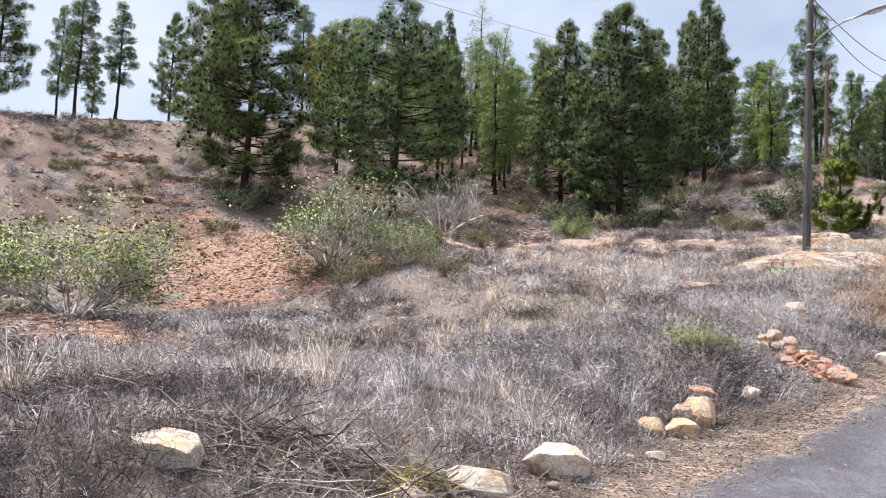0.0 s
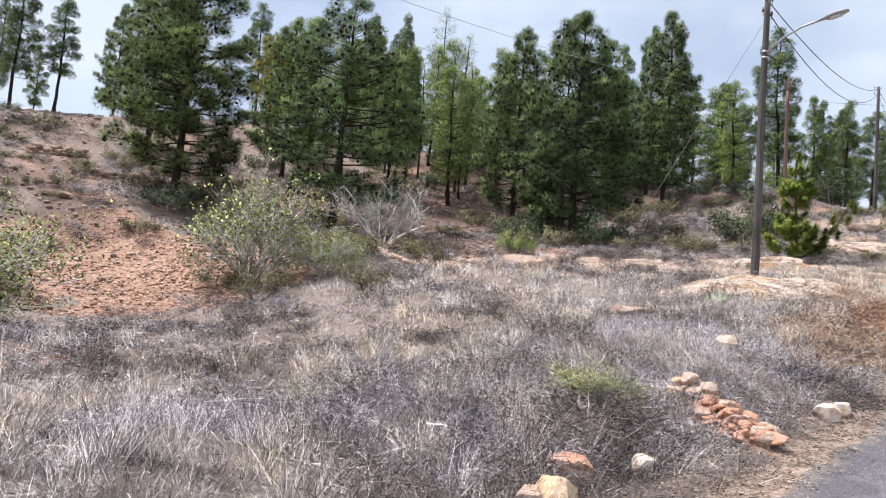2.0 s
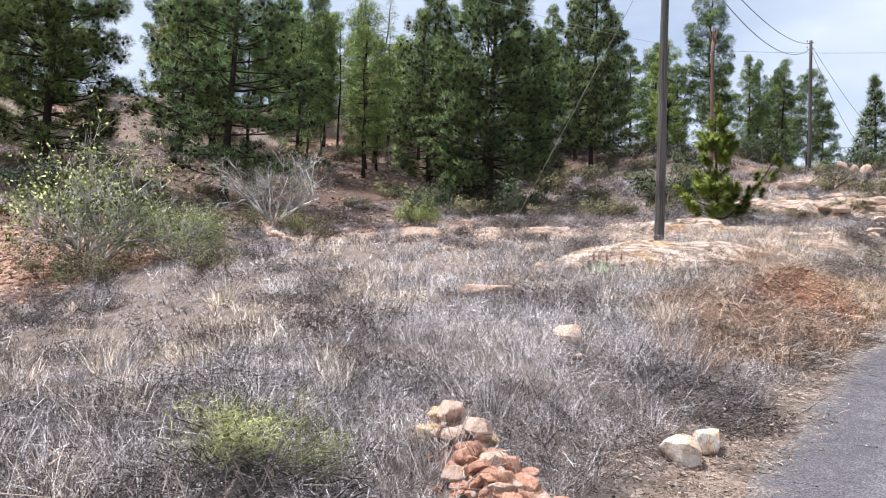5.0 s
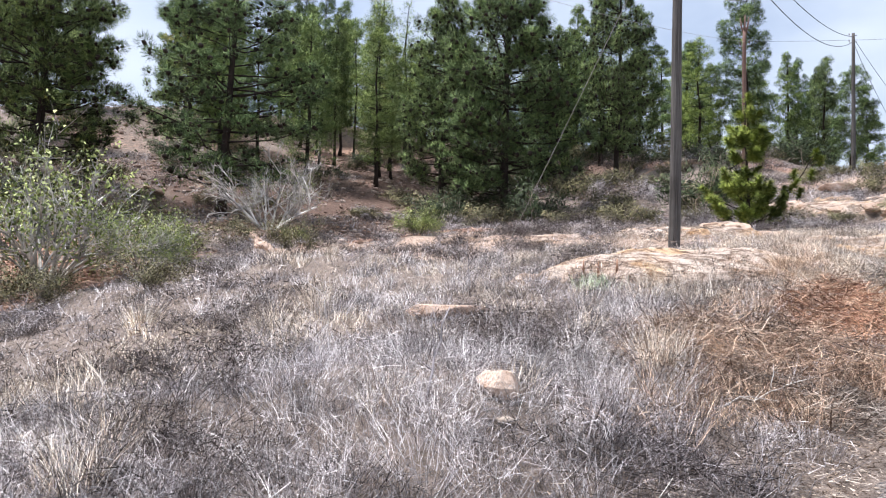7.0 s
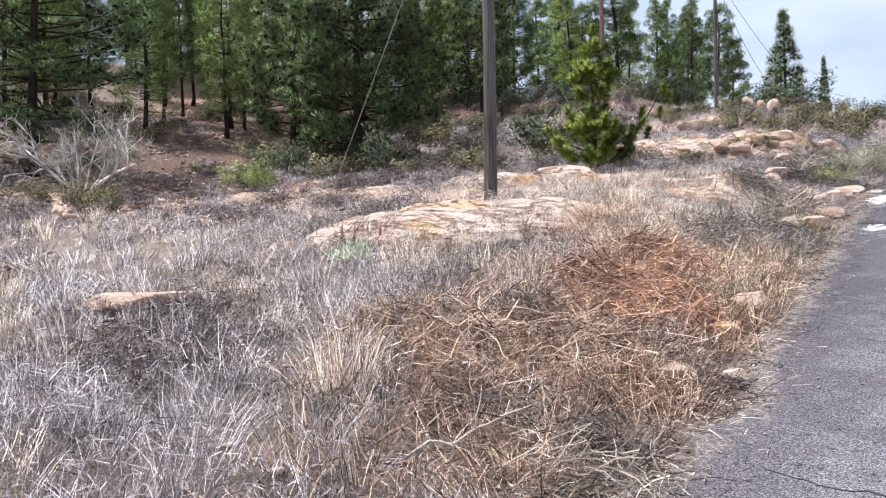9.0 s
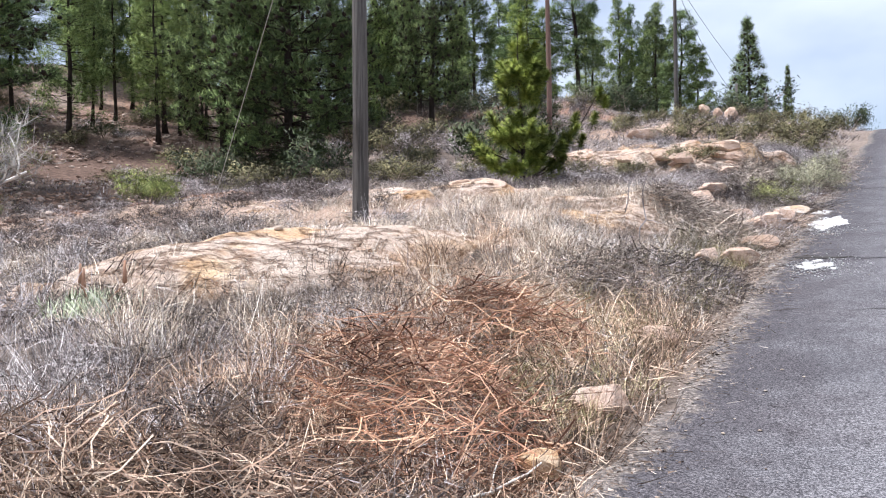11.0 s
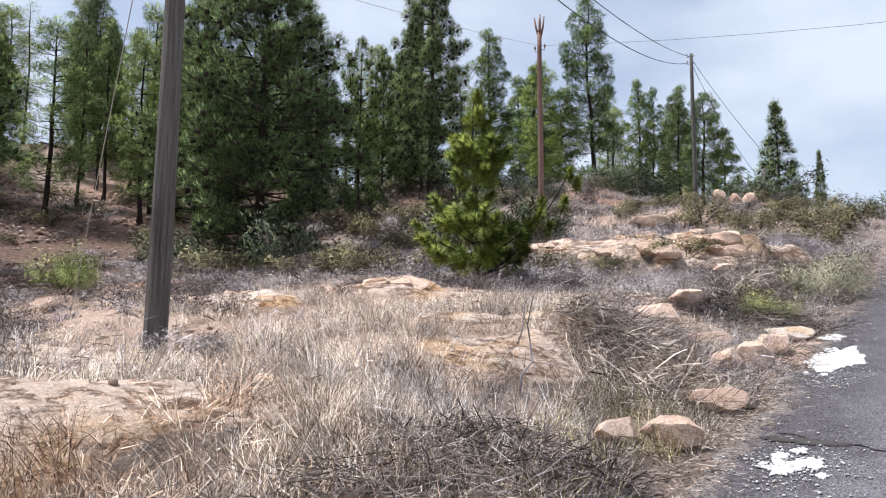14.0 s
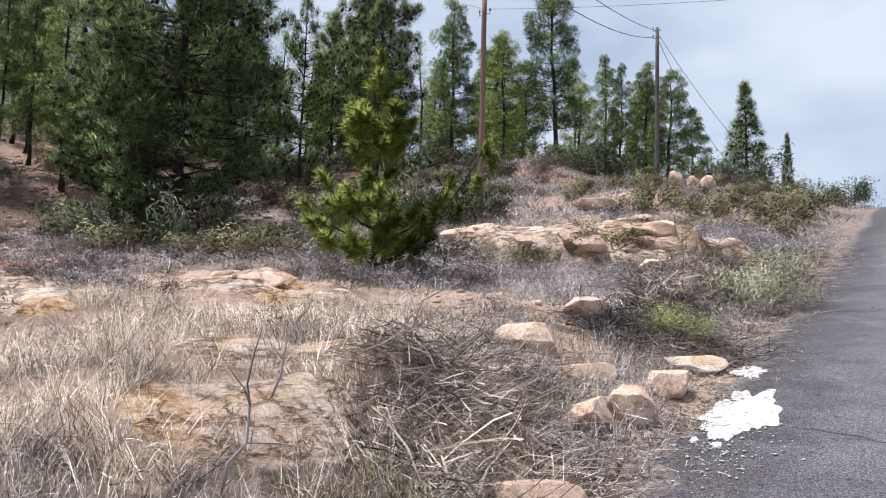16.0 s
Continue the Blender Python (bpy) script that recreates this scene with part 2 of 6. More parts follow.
M_GREYGRASS = strands("grey_dry_grass", (0.15, 0.13, 0.13), (0.68, 0.635, 0.645), (0.95, 0.93, 0.94), patch=0.35, clump=2.6, deep=0.4)
M_STRAW = strands("pale_straw", (0.28, 0.215, 0.165), (0.84, 0.715, 0.585), (0.97, 0.92, 0.84), patch=0.5, deep=0.5)
M_TAN = strands("tan_dead_stalks", (0.08, 0.05, 0.04), (0.56, 0.39, 0.285), (0.93, 0.76, 0.59), patch=0.8, deep=0.4)
M_WEEDGRASS = strands("greenish_dry_grass", (0.12, 0.11, 0.05), (0.34, 0.31, 0.17), (0.62, 0.56, 0.36), patch=0.9)
M_RUST = strands("rust_dead_fronds", (0.09, 0.045, 0.034), (0.50, 0.275, 0.185), (0.86, 0.58, 0.39), patch=1.0, deep=0.45)
M_SCRUB = strands("grey_brown_scrub", (0.04, 0.034, 0.036), (0.345, 0.31, 0.318), (0.88, 0.835, 0.85), patch=0.6, clump=2.6, deep=0.4)
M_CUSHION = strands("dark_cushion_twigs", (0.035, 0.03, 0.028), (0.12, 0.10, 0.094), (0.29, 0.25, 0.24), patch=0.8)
M_TWIG = strands("grey_dead_twigs", (0.09, 0.07, 0.06), (0.28, 0.235, 0.205), (0.62, 0.55, 0.48), patch=1.0)
M_CHIP = strands("dry_leaf_litter", (0.06, 0.045, 0.036), (0.32, 0.24, 0.185), (0.74, 0.62, 0.51), patch=1.6)
M_WEED = strands("yellow_green_weed_leaves", (0.14, 0.16, 0.05), (0.36, 0.39, 0.14), (0.60, 0.62, 0.28), 0.7, 2.0)
M_GOLD = strands("bright_yellow_stalks", (0.40, 0.32, 0.08), (0.70, 0.59, 0.20), (0.90, 0.80, 0.38), 0.7, 2.0)
M_SLAB = stone_material("pale_pink_bedrock", (0.54, 0.39, 0.305), (0.72, 0.565, 0.465), (0.83, 0.71, 0.62), (0.68, 0.48, 0.36))
M_BROWN = stone_material("brown_stone", (0.28, 0.195, 0.15), (0.48, 0.35, 0.275), (0.64, 0.51, 0.42), (0.44, 0.30, 0.225))
M_LITTER = strands("dead_twig_litter", (0.08, 0.06, 0.05), (0.38, 0.31, 0.26), (0.78, 0.69, 0.60), patch=1.2)
M_NEEDLE = strands("pine_needles", (0.022, 0.038, 0.014), (0.125, 0.188, 0.066), (0.38, 0.47, 0.165), 0.7, 0.45, 0.9, 0.6, 0.8)
M_YOUNG = strands("young_pine_needles", (0.05, 0.085, 0.014), (0.23, 0.31, 0.05), (0.52, 0.58, 0.13), 0.65, 1.2, 1.6, 0.6)
M_PALE = strands("light_green_needles", (0.09, 0.14, 0.04), (0.25, 0.34, 0.10), (0.46, 0.54, 0.18), 0.7, 0.4, 0.9, 0.8, 0.7)
M_YELLOW = strands("yellow_green_needles", (0.14, 0.15, 0.03), (0.30, 0.30, 0.06), (0.45, 0.42, 0.11), 0.7, 0.5)
M_LEAF = strands("light_green_leaves", (0.10, 0.14, 0.04), (0.31, 0.38, 0.11), (0.58, 0.62, 0.26), 0.6, 1.2, 1.8, 0.4)
M_OLIVE = strands("olive_leaves", (0.06, 0.06, 0.032), (0.18, 0.17, 0.09), (0.36, 0.33, 0.18), 0.7, 1.0)
M_DARKLEAF = strands("dark_green_leaves", (0.022, 0.036, 0.018), (0.06, 0.085, 0.04), (0.13, 0.165, 0.075), 0.6, 1.0)
M_ALOE = strands("pale_blue_green_leaves", (0.20, 0.25, 0.16), (0.40, 0.47, 0.33), (0.62, 0.67, 0.50), 0.6, 2.0)
M_SAGE = strands("sage_leaves", (0.20, 0.20, 0.125), (0.43, 0.43, 0.29), (0.66, 0.65, 0.48), 0.7, 2.0)
M_PALEBARK = strands("pale_grey_branches", (0.42, 0.40, 0.37), (0.62, 0.60, 0.57), (0.80, 0.78, 0.75), 0.85, 2.0)
M_POLE = wood_material("weathered_grey_pole", (0.035, 0.032, 0.03), (0.16, 0.146, 0.135))
M_POLEBROWN = wood_material("brown_pole", (0.11, 0.065, 0.052), (0.25, 0.158, 0.13))
M_STEEL = plain("galvanised_steel", (0.42, 0.43, 0.44), 0.45, 0.7)
M_CABLE = plain("black_cable", (0.03, 0.03, 0.032), 0.6)
M_WIRE = plain("guy_wire", (0.36, 0.35, 0.33), 0.5, 0.4)
M_LENS = plain("lamp_lens", (0.55, 0.57, 0.58), 0.25)
M_LAMP = plain("grey_lamp_housing", (0.33, 0.34, 0.35), 0.5)
M_CERAMIC = plain("brown_insulator", (0.10, 0.05, 0.035), 0.3)


# ---------------------------------------------------------------- building tools
def mesh(name, verts, tris, material, smooth_shade=False, normals=None):
    me = bpy.data.meshes.new(name)
    verts, tris = np.ascontiguousarray(verts, np.float32), np.ascontiguousarray(tris, np.int32)
    me.vertices.add(len(verts))
    me.vertices.foreach_set("co", verts.ravel())
    me.loops.add(tris.size)
    me.loops.foreach_set("vertex_index", tris.ravel())
    me.polygons.add(len(tris))
    me.polygons.foreach_set("loop_start", np.arange(0, tris.size, 3, dtype=np.int32))
    if smooth_shade:
        me.polygons.foreach_set("use_smooth", np.ones(len(tris), bool))
    if normals is not None:
        # leaves and needles take the lie of the clump they belong to
        away = (np.cross(verts[tris[:, 1]] - verts[tris[:, 0]], verts[tris[:, 2]] - verts[tris[:, 0]]) * normals[tris[:, 0]]).sum(1) < 0
        turned = tris.copy()
        turned[away] = tris[away][:, [0, 2, 1]]
        me.loops.foreach_set("vertex_index", np.ascontiguousarray(turned).ravel())
        me.polygons.foreach_set("use_smooth", np.ones(len(tris), bool))
    me.update(calc_edges=True)
    if normals is not None:
        me.normals_split_custom_set_from_vertices(np.asarray(normals, np.float32).tolist())
    me.materials.append(material)
    return me


def join(*sets):
    verts, tris, n = [], [], 0
    for v, t in sets:
        if len(v):
            verts.append(np.asarray(v))
            tris.append(np.asarray(t) + n)
            n += len(v)
    return np.concatenate(verts), np.concatenate(tris)


def unit(v):
    return v / np.maximum(np.linalg.norm(v, axis=-1, keepdims=True), 1e-9)


def ribbons(rng, base, vec, bend, width, k=3):
    """Tapering blades: base (n, 3), vec (n, 3) to the tip, bend (n, 3) added with the square of the way."""
    n = len(base)
    side = unit(np.cross(vec, rng.normal(size=(n, 3)))) * np.broadcast_to(np.asarray(width).reshape(-1, 1), (n, 1)) * 0.5
    rows = []
    for i in range(k):
        s = i / k
        mid = base + vec * s + bend * s * s
        w = side * (1 - s) ** 0.6
        rows += [mid - w, mid + w]
    rows.append(base + vec + bend)
    verts = np.stack(rows, 1)
    m = 2 * k + 1
    tri = []
    for i in range(k - 1):
        tri += [(2 * i, 2 * i + 1, 2 * i + 3), (2 * i, 2 * i + 3, 2 * i + 2)]
    tri.append((2 * k - 2, 2 * k - 1, 2 * k))
    tris = np.array(tri)[None] + (np.arange(n) * m)[:, None, None]
    return verts.reshape(-1, 3), tris.reshape(-1, 3)


def tubes(paths, radii, sides=3):
    """Round stems along paths (n, k, 3) with radii (n, k)."""
    paths = np.asarray(paths, float)
    n, k, _ = paths.shape
    radii = np.broadcast_to(np.asarray(radii, float), (n, k))
    way = unit(np.gradient(paths, axis=1))
    ref = np.where(np.abs(way[..., 2:3]) > 0.9, np.array([1.0, 0, 0]), np.array([0, 0, 1.0]))
    u = unit(np.cross(way, ref))
    v = np.cross(way, u)
    a = np.arange(sides) * 2 * np.pi / sides
    ring = u[:, :, None] * np.cos(a)[None, None, :, None] + v[:, :, None] * np.sin(a)[None, None, :, None]
    verts = paths[:, :, None] + ring * radii[:, :, None, None]
    tri = []
    for i in range(k - 1):
        for j in range(sides):
            p, q, r, s = i * sides + j, i * sides + (j + 1) % sides, (i + 1) * sides + (j + 1) % sides, (i + 1) * sides + j
            tri += [(p, r, q), (p, s, r)]
    for j in range(1, sides - 1):
        tri += [(0, j, j + 1), ((k - 1) * sides, (k - 1) * sides + j + 1, (k - 1) * sides + j)]
    tris = np.array(tri)[None] + (np.arange(n) * k * sides)[:, None, None]
    return verts.reshape(-1, 3), tris.reshape(-1, 3)


def paths_of(start, vec, bend, k=4, kink=0.0, rng=None):
    s = np.linspace(0, 1, k)[None, :, None]
    p = start[:, None] + vec[:, None] * s + bend[:, None] * s * s
    if kink:
        jog = rng.normal(size=p.shape) * kink * np.linalg.norm(vec, axis=1)[:, None, None]
        jog[:, 0] = 0
        p = p + jog
    return p


def part(name, me, parent, label=""):
    ob = new(name, me)
    ob.parent = parent
    return tagged(ob, label) if label else ob


def thing(name, x, y, z, label, category, group="", kind="", turn=0.0, size=(1, 1, 1)):
    """An Empty at the base of a thing with parts."""
    ob = new(name)
    ob.empty_display_size = 0.2
    ob.location, ob.rotation_euler, ob.scale = (x, y, z), (0, 0, turn), size
    return tagged(ob, label, category, group, kind)


def single(name, me, x, y, z, label, category, group="", kind="", turn=0.0, size=(1, 1, 1), tilt=(0, 0)):
    ob = new(name, me)
    ob.location, ob.rotation_euler, ob.scale = (x, y, z), (*tilt, turn), size
    return tagged(ob, label, category, group, kind)


def ground_at(x, y):
    return float(land_z(x, y))


# ---------------------------------------------------------------- lie of the land
RNG = np.random.default_rng(7)
LATTICE = RNG.random((256, 256))


def vnoise(x, y, size, shift=0.0):
    """Smooth value noise, 0 to 1, for arrays of metres."""
    u, v = np.asarray(x, float) / size + 37.3 + shift, np.asarray(y, float) / size + 91.7 + shift * 1.7
    i, j = np.floor(u).astype(int), np.floor(v).astype(int)
    fu, fv = u - i, v - j
    fu, fv = fu * fu * (3 - 2 * fu), fv * fv * (3 - 2 * fv)
    a, b = LATTICE[i % 256, j % 256], LATTICE[(i + 1) % 256, j % 256]
    c, d = LATTICE[i % 256, (j + 1) % 256], LATTICE[(i + 1) % 256, (j + 1) % 256]
    return (a * (1 - fu) + b * fu) * (1 - fv) + (c * (1 - fu) + d * fu) * fv


def smooth(a, b, v):
    t = np.clip((np.asarray(v, float) - a) / (b - a), 0, 1)
    return t * t * (3 - 2 * t)


def curve(v, xs, zs):
    """A soft line through a few stations."""
    xs, zs = np.array(xs, float), np.array(zs, float)
    m = np.gradient(zs, xs)
    v = np.asarray(v, float)
    i = np.clip(np.searchsorted(xs, v) - 1, 0, len(xs) - 2)
    h = xs[i + 1] - xs[i]
    t = np.clip((v - xs[i]) / h, 0, 1)
    return (zs[i] * (1 + 2 * t) * (1 - t) ** 2 + m[i] * h * t * (1 - t) ** 2
            + zs[i + 1] * t * t * (3 - 2 * t) + m[i + 1] * h * t * t * (t - 1))


def road_z(y):
    """Height of the rising lane along y."""
    return curve(y, [-2600, -300, -20, 0, 5.5, 8.9, 11, 14, 17.5, 21.6, 27.0, 36, 45, 60, 75, 110, 300, 2600],
                 [-130, -18, -1.8, -0.25, 0.15, 0.44, 0.67, 1.06, 1.72, 2.42, 3.42, 5.1, 7.0, 9.8, 10.9, 10.0, -6, -150])


def blob(x, y, cx, cy, rx, ry, turn=0.0):
    c, s = math.cos(turn), math.sin(turn)
    u, v = ((x - cx) * c + (y - cy) * s) / rx, (-(x - cx) * s + (y - cy) * c) / ry
    return np.exp(-(u * u + v * v))


def plate(x, y, cx, cy, rx, ry, turn=0.0):
    """A flat-topped shape with a ragged rim, 0 to 1."""
    c, s = math.cos(turn), math.sin(turn)
    u, v = ((x - cx) * c + (y - cy) * s) / rx, (-(x - cx) * s + (y - cy) * c) / ry
    rim = np.sqrt(u * u + v * v) + 0.5 * (vnoise(x, y, 0.9, 5) - 0.5) + 0.25 * (vnoise(x, y, 0.3, 9) - 0.5)
    return smooth(1.06, 0.92, rim)


# bare bedrock: middle x, y, half length, half width, turn, height
SLABS = [(-6.65, 20.75, 2.15, 1.25, 0.75, 0.2), (-4.6, 24.75, 0.7, 0.42, 0.5, 0.07), (-5.0, 25.6, 1.0, 0.3, 0.3, 0.07), (-8.9, 28.7, 1.5, 0.55, 0.2, 0.14), (-7.4, 36.0, 3.0, 1.1, -0.15, 0.4),
         (-5.6, 34.4, 1.0, 0.5, 0.5, 0.22), (-11.2, 27.0, 2.0, 0.4, 0.05, 0.07), (-15.6, 28.3, 3.0, 0.35, 0.1, 0.07), (-9.4, 26.0, 1.4, 0.4, -0.3, 0.06), (-9.0, 42.5, 1.6, 0.8, 0.3, 0.4), (-8.6, 23.0, 1.0, 0.5, 0.2, 0.06)]


def bedrock(x, y):
    m = np.zeros_like(np.asarray(x, float))
    for cx, cy, rx, ry, turn, h in SLABS:
        m = np.maximum(m, plate(x, y, cx, cy, rx, ry, turn))
    return m


def land_z(x, y):
    """Height of the ground; the lane's bed lies 6 cm under the asphalt."""
    x, y = np.asarray(x, float), np.asarray(y, float)
    d = np.maximum(0, -x - 2.95)
    yc = np.clip(y, -30, 85)
    rise = curve(d, [0, 0.7, 1.5, 5, 12, 20, 25, 30, 36, 42, 47, 53, 58, 75, 200, 2600],
                 [0, 0.0, 0.22, 0.5, 0.7, 0.9, 1.5, 2.3, 4.5, 6.4, 7.7, 10.4, 12.0, 12.4, 6, -60])
    low = -0.95 * smooth(22, 9, yc) * smooth(2.0, 7.0, d) * smooth(45, 22, d)
    high = 1.3 * smooth(38, 52, yc) * smooth(1.5, 7, d) * smooth(40, 20, d)
    high = high + 1.8 * smooth(48, 58, yc) * smooth(9, 17, d) * smooth(60, 35, d)
    shelf = curve(y, [-2600, -40, 0, 5.5, 11, 15, 18, 21.6, 2600], [0, 0.1, 0.25, 0.22, 0.24, 0.16, 0.05, 0, 0]) * smooth(1.2, 6.0, d)
    z = road_z(y) + rise + low + high + shelf + 0.24 * blob(x, y, -3.75, 10.88, 0.6, 0.26, -0.38) - 0.06 * blob(x, y, -3.3, 6.8, 0.35, 2.2)
    z = z - 0.55 * blob(x, y, -24, 14, 6, 6) + 0.25 * blob(x, y, -8.2, 36, 3.6, 2.6) + 0.22 * blob(x, y, -6.9, 21.0, 1.9, 1.2, 0.75)
    rough = smooth(0.2, 1.8, d) * smooth(400, 60, d)
    z = z + rough * (0.5 * (vnoise(x, y, 6.0) - 0.5) + 0.24 * (vnoise(x, y, 1.7, 3) - 0.5) + 0.09 * (vnoise(x, y, 0.5, 6) - 0.5))
    far = smooth(20, 60, d) * smooth(200, 90, d)
    z = z + far * 1.2 * (vnoise(x, y, 14.0, 8) - 0.5)
    for cx, cy, rx, ry, turn, h in SLABS:
        p = plate(x, y, cx, cy, rx, ry, turn)
        z = z + p * (h * 0.7 + 0.14 * (vnoise(x, y, 0.8, 2) - 0.5) + 0.16 * np.floor(4 * vnoise(x, y, 0.6, 4)) / 4)
    z = z + 0.03 * smooth(0, 0.5, d) * (vnoise(x, y, 0.22, 1) - 0.4)
    right = np.maximum(0, x - 2.6)
    z = z - 0.06 * right * smooth(0, 3, right) + 0.02 * right * (vnoise(x, y, 5, 2) - 0.5) * smooth(200, 20, right)
    bed = smooth(0.35, 0.0, d) * smooth(0.4, 0.0, right)
    return z - 0.06 * bed


# ---------------------------------------------------------------- ground and lane
def road_left(y):
    return curve(y, [-3000, 0, 11, 17, 25, 45, 3000], [-2.6, -2.6, -2.62, -2.75, -2.85, -2.9, -2.9]) + 0.16 * (vnoise(y, 0 * y, 0.7, 2) - 0.5) + 0.17 * (vnoise(y, 0 * y, 0.17, 3) - 0.5)


def orange_at(x, y):
    d = -x - 2.9
    hill = smooth(20, 27, d) * smooth(75, 55, d) * (0.1 + 0.6 * vnoise(x, y, 3.2, 12))
    bank = np.maximum(plate(x, y, -13.5, 37.5, 4.5, 1.6, -0.2), plate(x, y, -17, 55, 9, 2.5, 0.1))
    return np.clip(np.maximum.reduce([plate(x, y, -29, 17.5, 7, 5.5, 0.2), 0.95 * plate(x, y, -25.5, 31.0, 6.5, 2.8, 0.3), hill, 0.9 * bank, 0.8 * plate(x, y, -19, 6.6, 5.5, 1.5, 0.2), plate(x, y, -3.6, 10.8, 0.75, 0.26, -0.38)]), 0, 1)


def pale_at(x, y):
    return np.maximum.reduce([1.0 * plate(x, y, -13.5, 27.6, 10.0, 3.6, 0.12), 0.75 * plate(x, y, -7.2, 25.6, 3.2, 2.6, 0.1), 0.95 * plate(x, y, -12.0, 24.2, 4.6, 1.7, 0.3), 0.55 * smooth(-3.4, -2.9, x) * smooth(3.0, 2.0, x) * smooth(16, 12, y), 0.7 * plate(x, y, -9, 48, 5, 2, 0.3)])


def needles_at(x, y):
    d = -x - 2.9
    wood = smooth(19, 25, d) * smooth(50, 38, d) * smooth(22, 30, y - 0.25 * (d - 30)) * smooth(70, 56, y) * (0.45 + 0.5 * vnoise(x, y, 3.0, 15))
    return np.maximum(wood, smooth(24, 34, d) * smooth(60, 52, d) * smooth(30, 24, y) * smooth(0.42, 0.6, vnoise(x, y, 2.4, 16)) * 0.55)


def lines(a, b, fine, spans):
    """Grid lines: fine between a and b, then ever wider."""
    mid = np.arange(a, b + fine / 2, fine)
    low, high, step = [a], [b], fine
    while high[-1] < spans:
        step *= 1.13
        high.append(high[-1] + step)
        low.append(low[-1] - step)
    return np.concatenate([low[:0:-1], mid, high[1:]])


def build_ground():
    xs, ys = lines(-22.0, -2.0, 0.11, 2500), lines(0.0, 38.0, 0.12, 2500)
    gx, gy = np.meshgrid(xs, ys, indexing="ij")
    z = land_z(gx, gy)
    nx, ny = gx.shape
    i, j = np.meshgrid(np.arange(nx - 1), np.arange(ny - 1), indexing="ij")
    a = (i * ny + j).ravel()
    tris = np.concatenate([np.stack([a, a + ny, a + ny + 1], 1), np.stack([a, a + ny + 1, a + 1], 1)])
    me = mesh("ground", np.stack([gx.ravel(), gy.ravel(), z.ravel()], 1), tris, M_SOIL, True)
    for name, f in (("orange_soil", orange_at), ("pale_track", pale_at), ("needle_bed", needles_at), ("bare_rock", bedrock)):
        layer = me.attributes.new(name, "FLOAT", "POINT")
        layer.data.foreach_set("value", f(gx.ravel(), gy.ravel()).astype(np.float32))
    tagged(new("ground", me), "dry hillside of orange and grey stony soil with bare bedrock", "ground", kind="structure")


def build_road():
    ys = np.concatenate([np.arange(-200, -6, 4.0), np.arange(-6, 42, 0.07), np.arange(42, 130, 2.0)])
    across = np.array([0.0, 0.02, 0.045, 0.09, 0.2, 0.35, 0.5, 0.75, 0.94, 1.0])
    left = road_left(ys)
    gx = left[:, None] + (2.3 - left)[:, None] * across[None]
    gy = np.repeat(ys[:, None], len(across), 1)
    z = road_z(gy) + 0.025 * (vnoise(gx, gy, 1.6, 5) - 0.5) - 0.03 * np.abs(across[None] - 0.5) * 2
    z[:, 0] -= 0.09
    z[:, -1] -= 0.12
    m = len(across)
    i, j = np.meshgrid(np.arange(len(ys) - 1), np.arange(m - 1), indexing="ij")
    a = (i * m + j).ravel()
    tris = np.concatenate([np.stack([a, a + 1, a + m + 1], 1), np.stack([a, a + m + 1, a + m], 1)])
    me = mesh("road", np.stack([gx.ravel(), gy.ravel(), z.ravel()], 1), tris, M_ROAD, True)
    layer = me.attributes.new("road_edge", "FLOAT", "POINT")
    layer.data.foreach_set("value", np.repeat(np.clip(1 - across / 0.1, 0, 1)[None], len(ys), 0).ravel().astype(np.float32))
    layer = me.attributes.new("road_side", "FLOAT", "POINT")
    layer.data.foreach_set("value", np.repeat(np.clip(1 - across / 0.36, 0, 1)[None], len(ys), 0).ravel().astype(np.float32))
    layer = me.attributes.new("dark_stretch", "FLOAT", "POINT")
    layer.data.foreach_set("value", smooth(15, 23, gy.ravel()).astype(np.float32))
    tagged(new("road", me), "narrow lane of worn grey asphalt with ragged edges", "road", kind="structure")


def road_top(x, y):
    left = road_left(np.asarray(y, float))
    a = (x - left) / (2.3 - left)
    return road_z(y) + 0.025 * (vnoise(x, y, 1.6, 5) - 0.5) - 0.03 * np.abs(a - 0.5) * 2


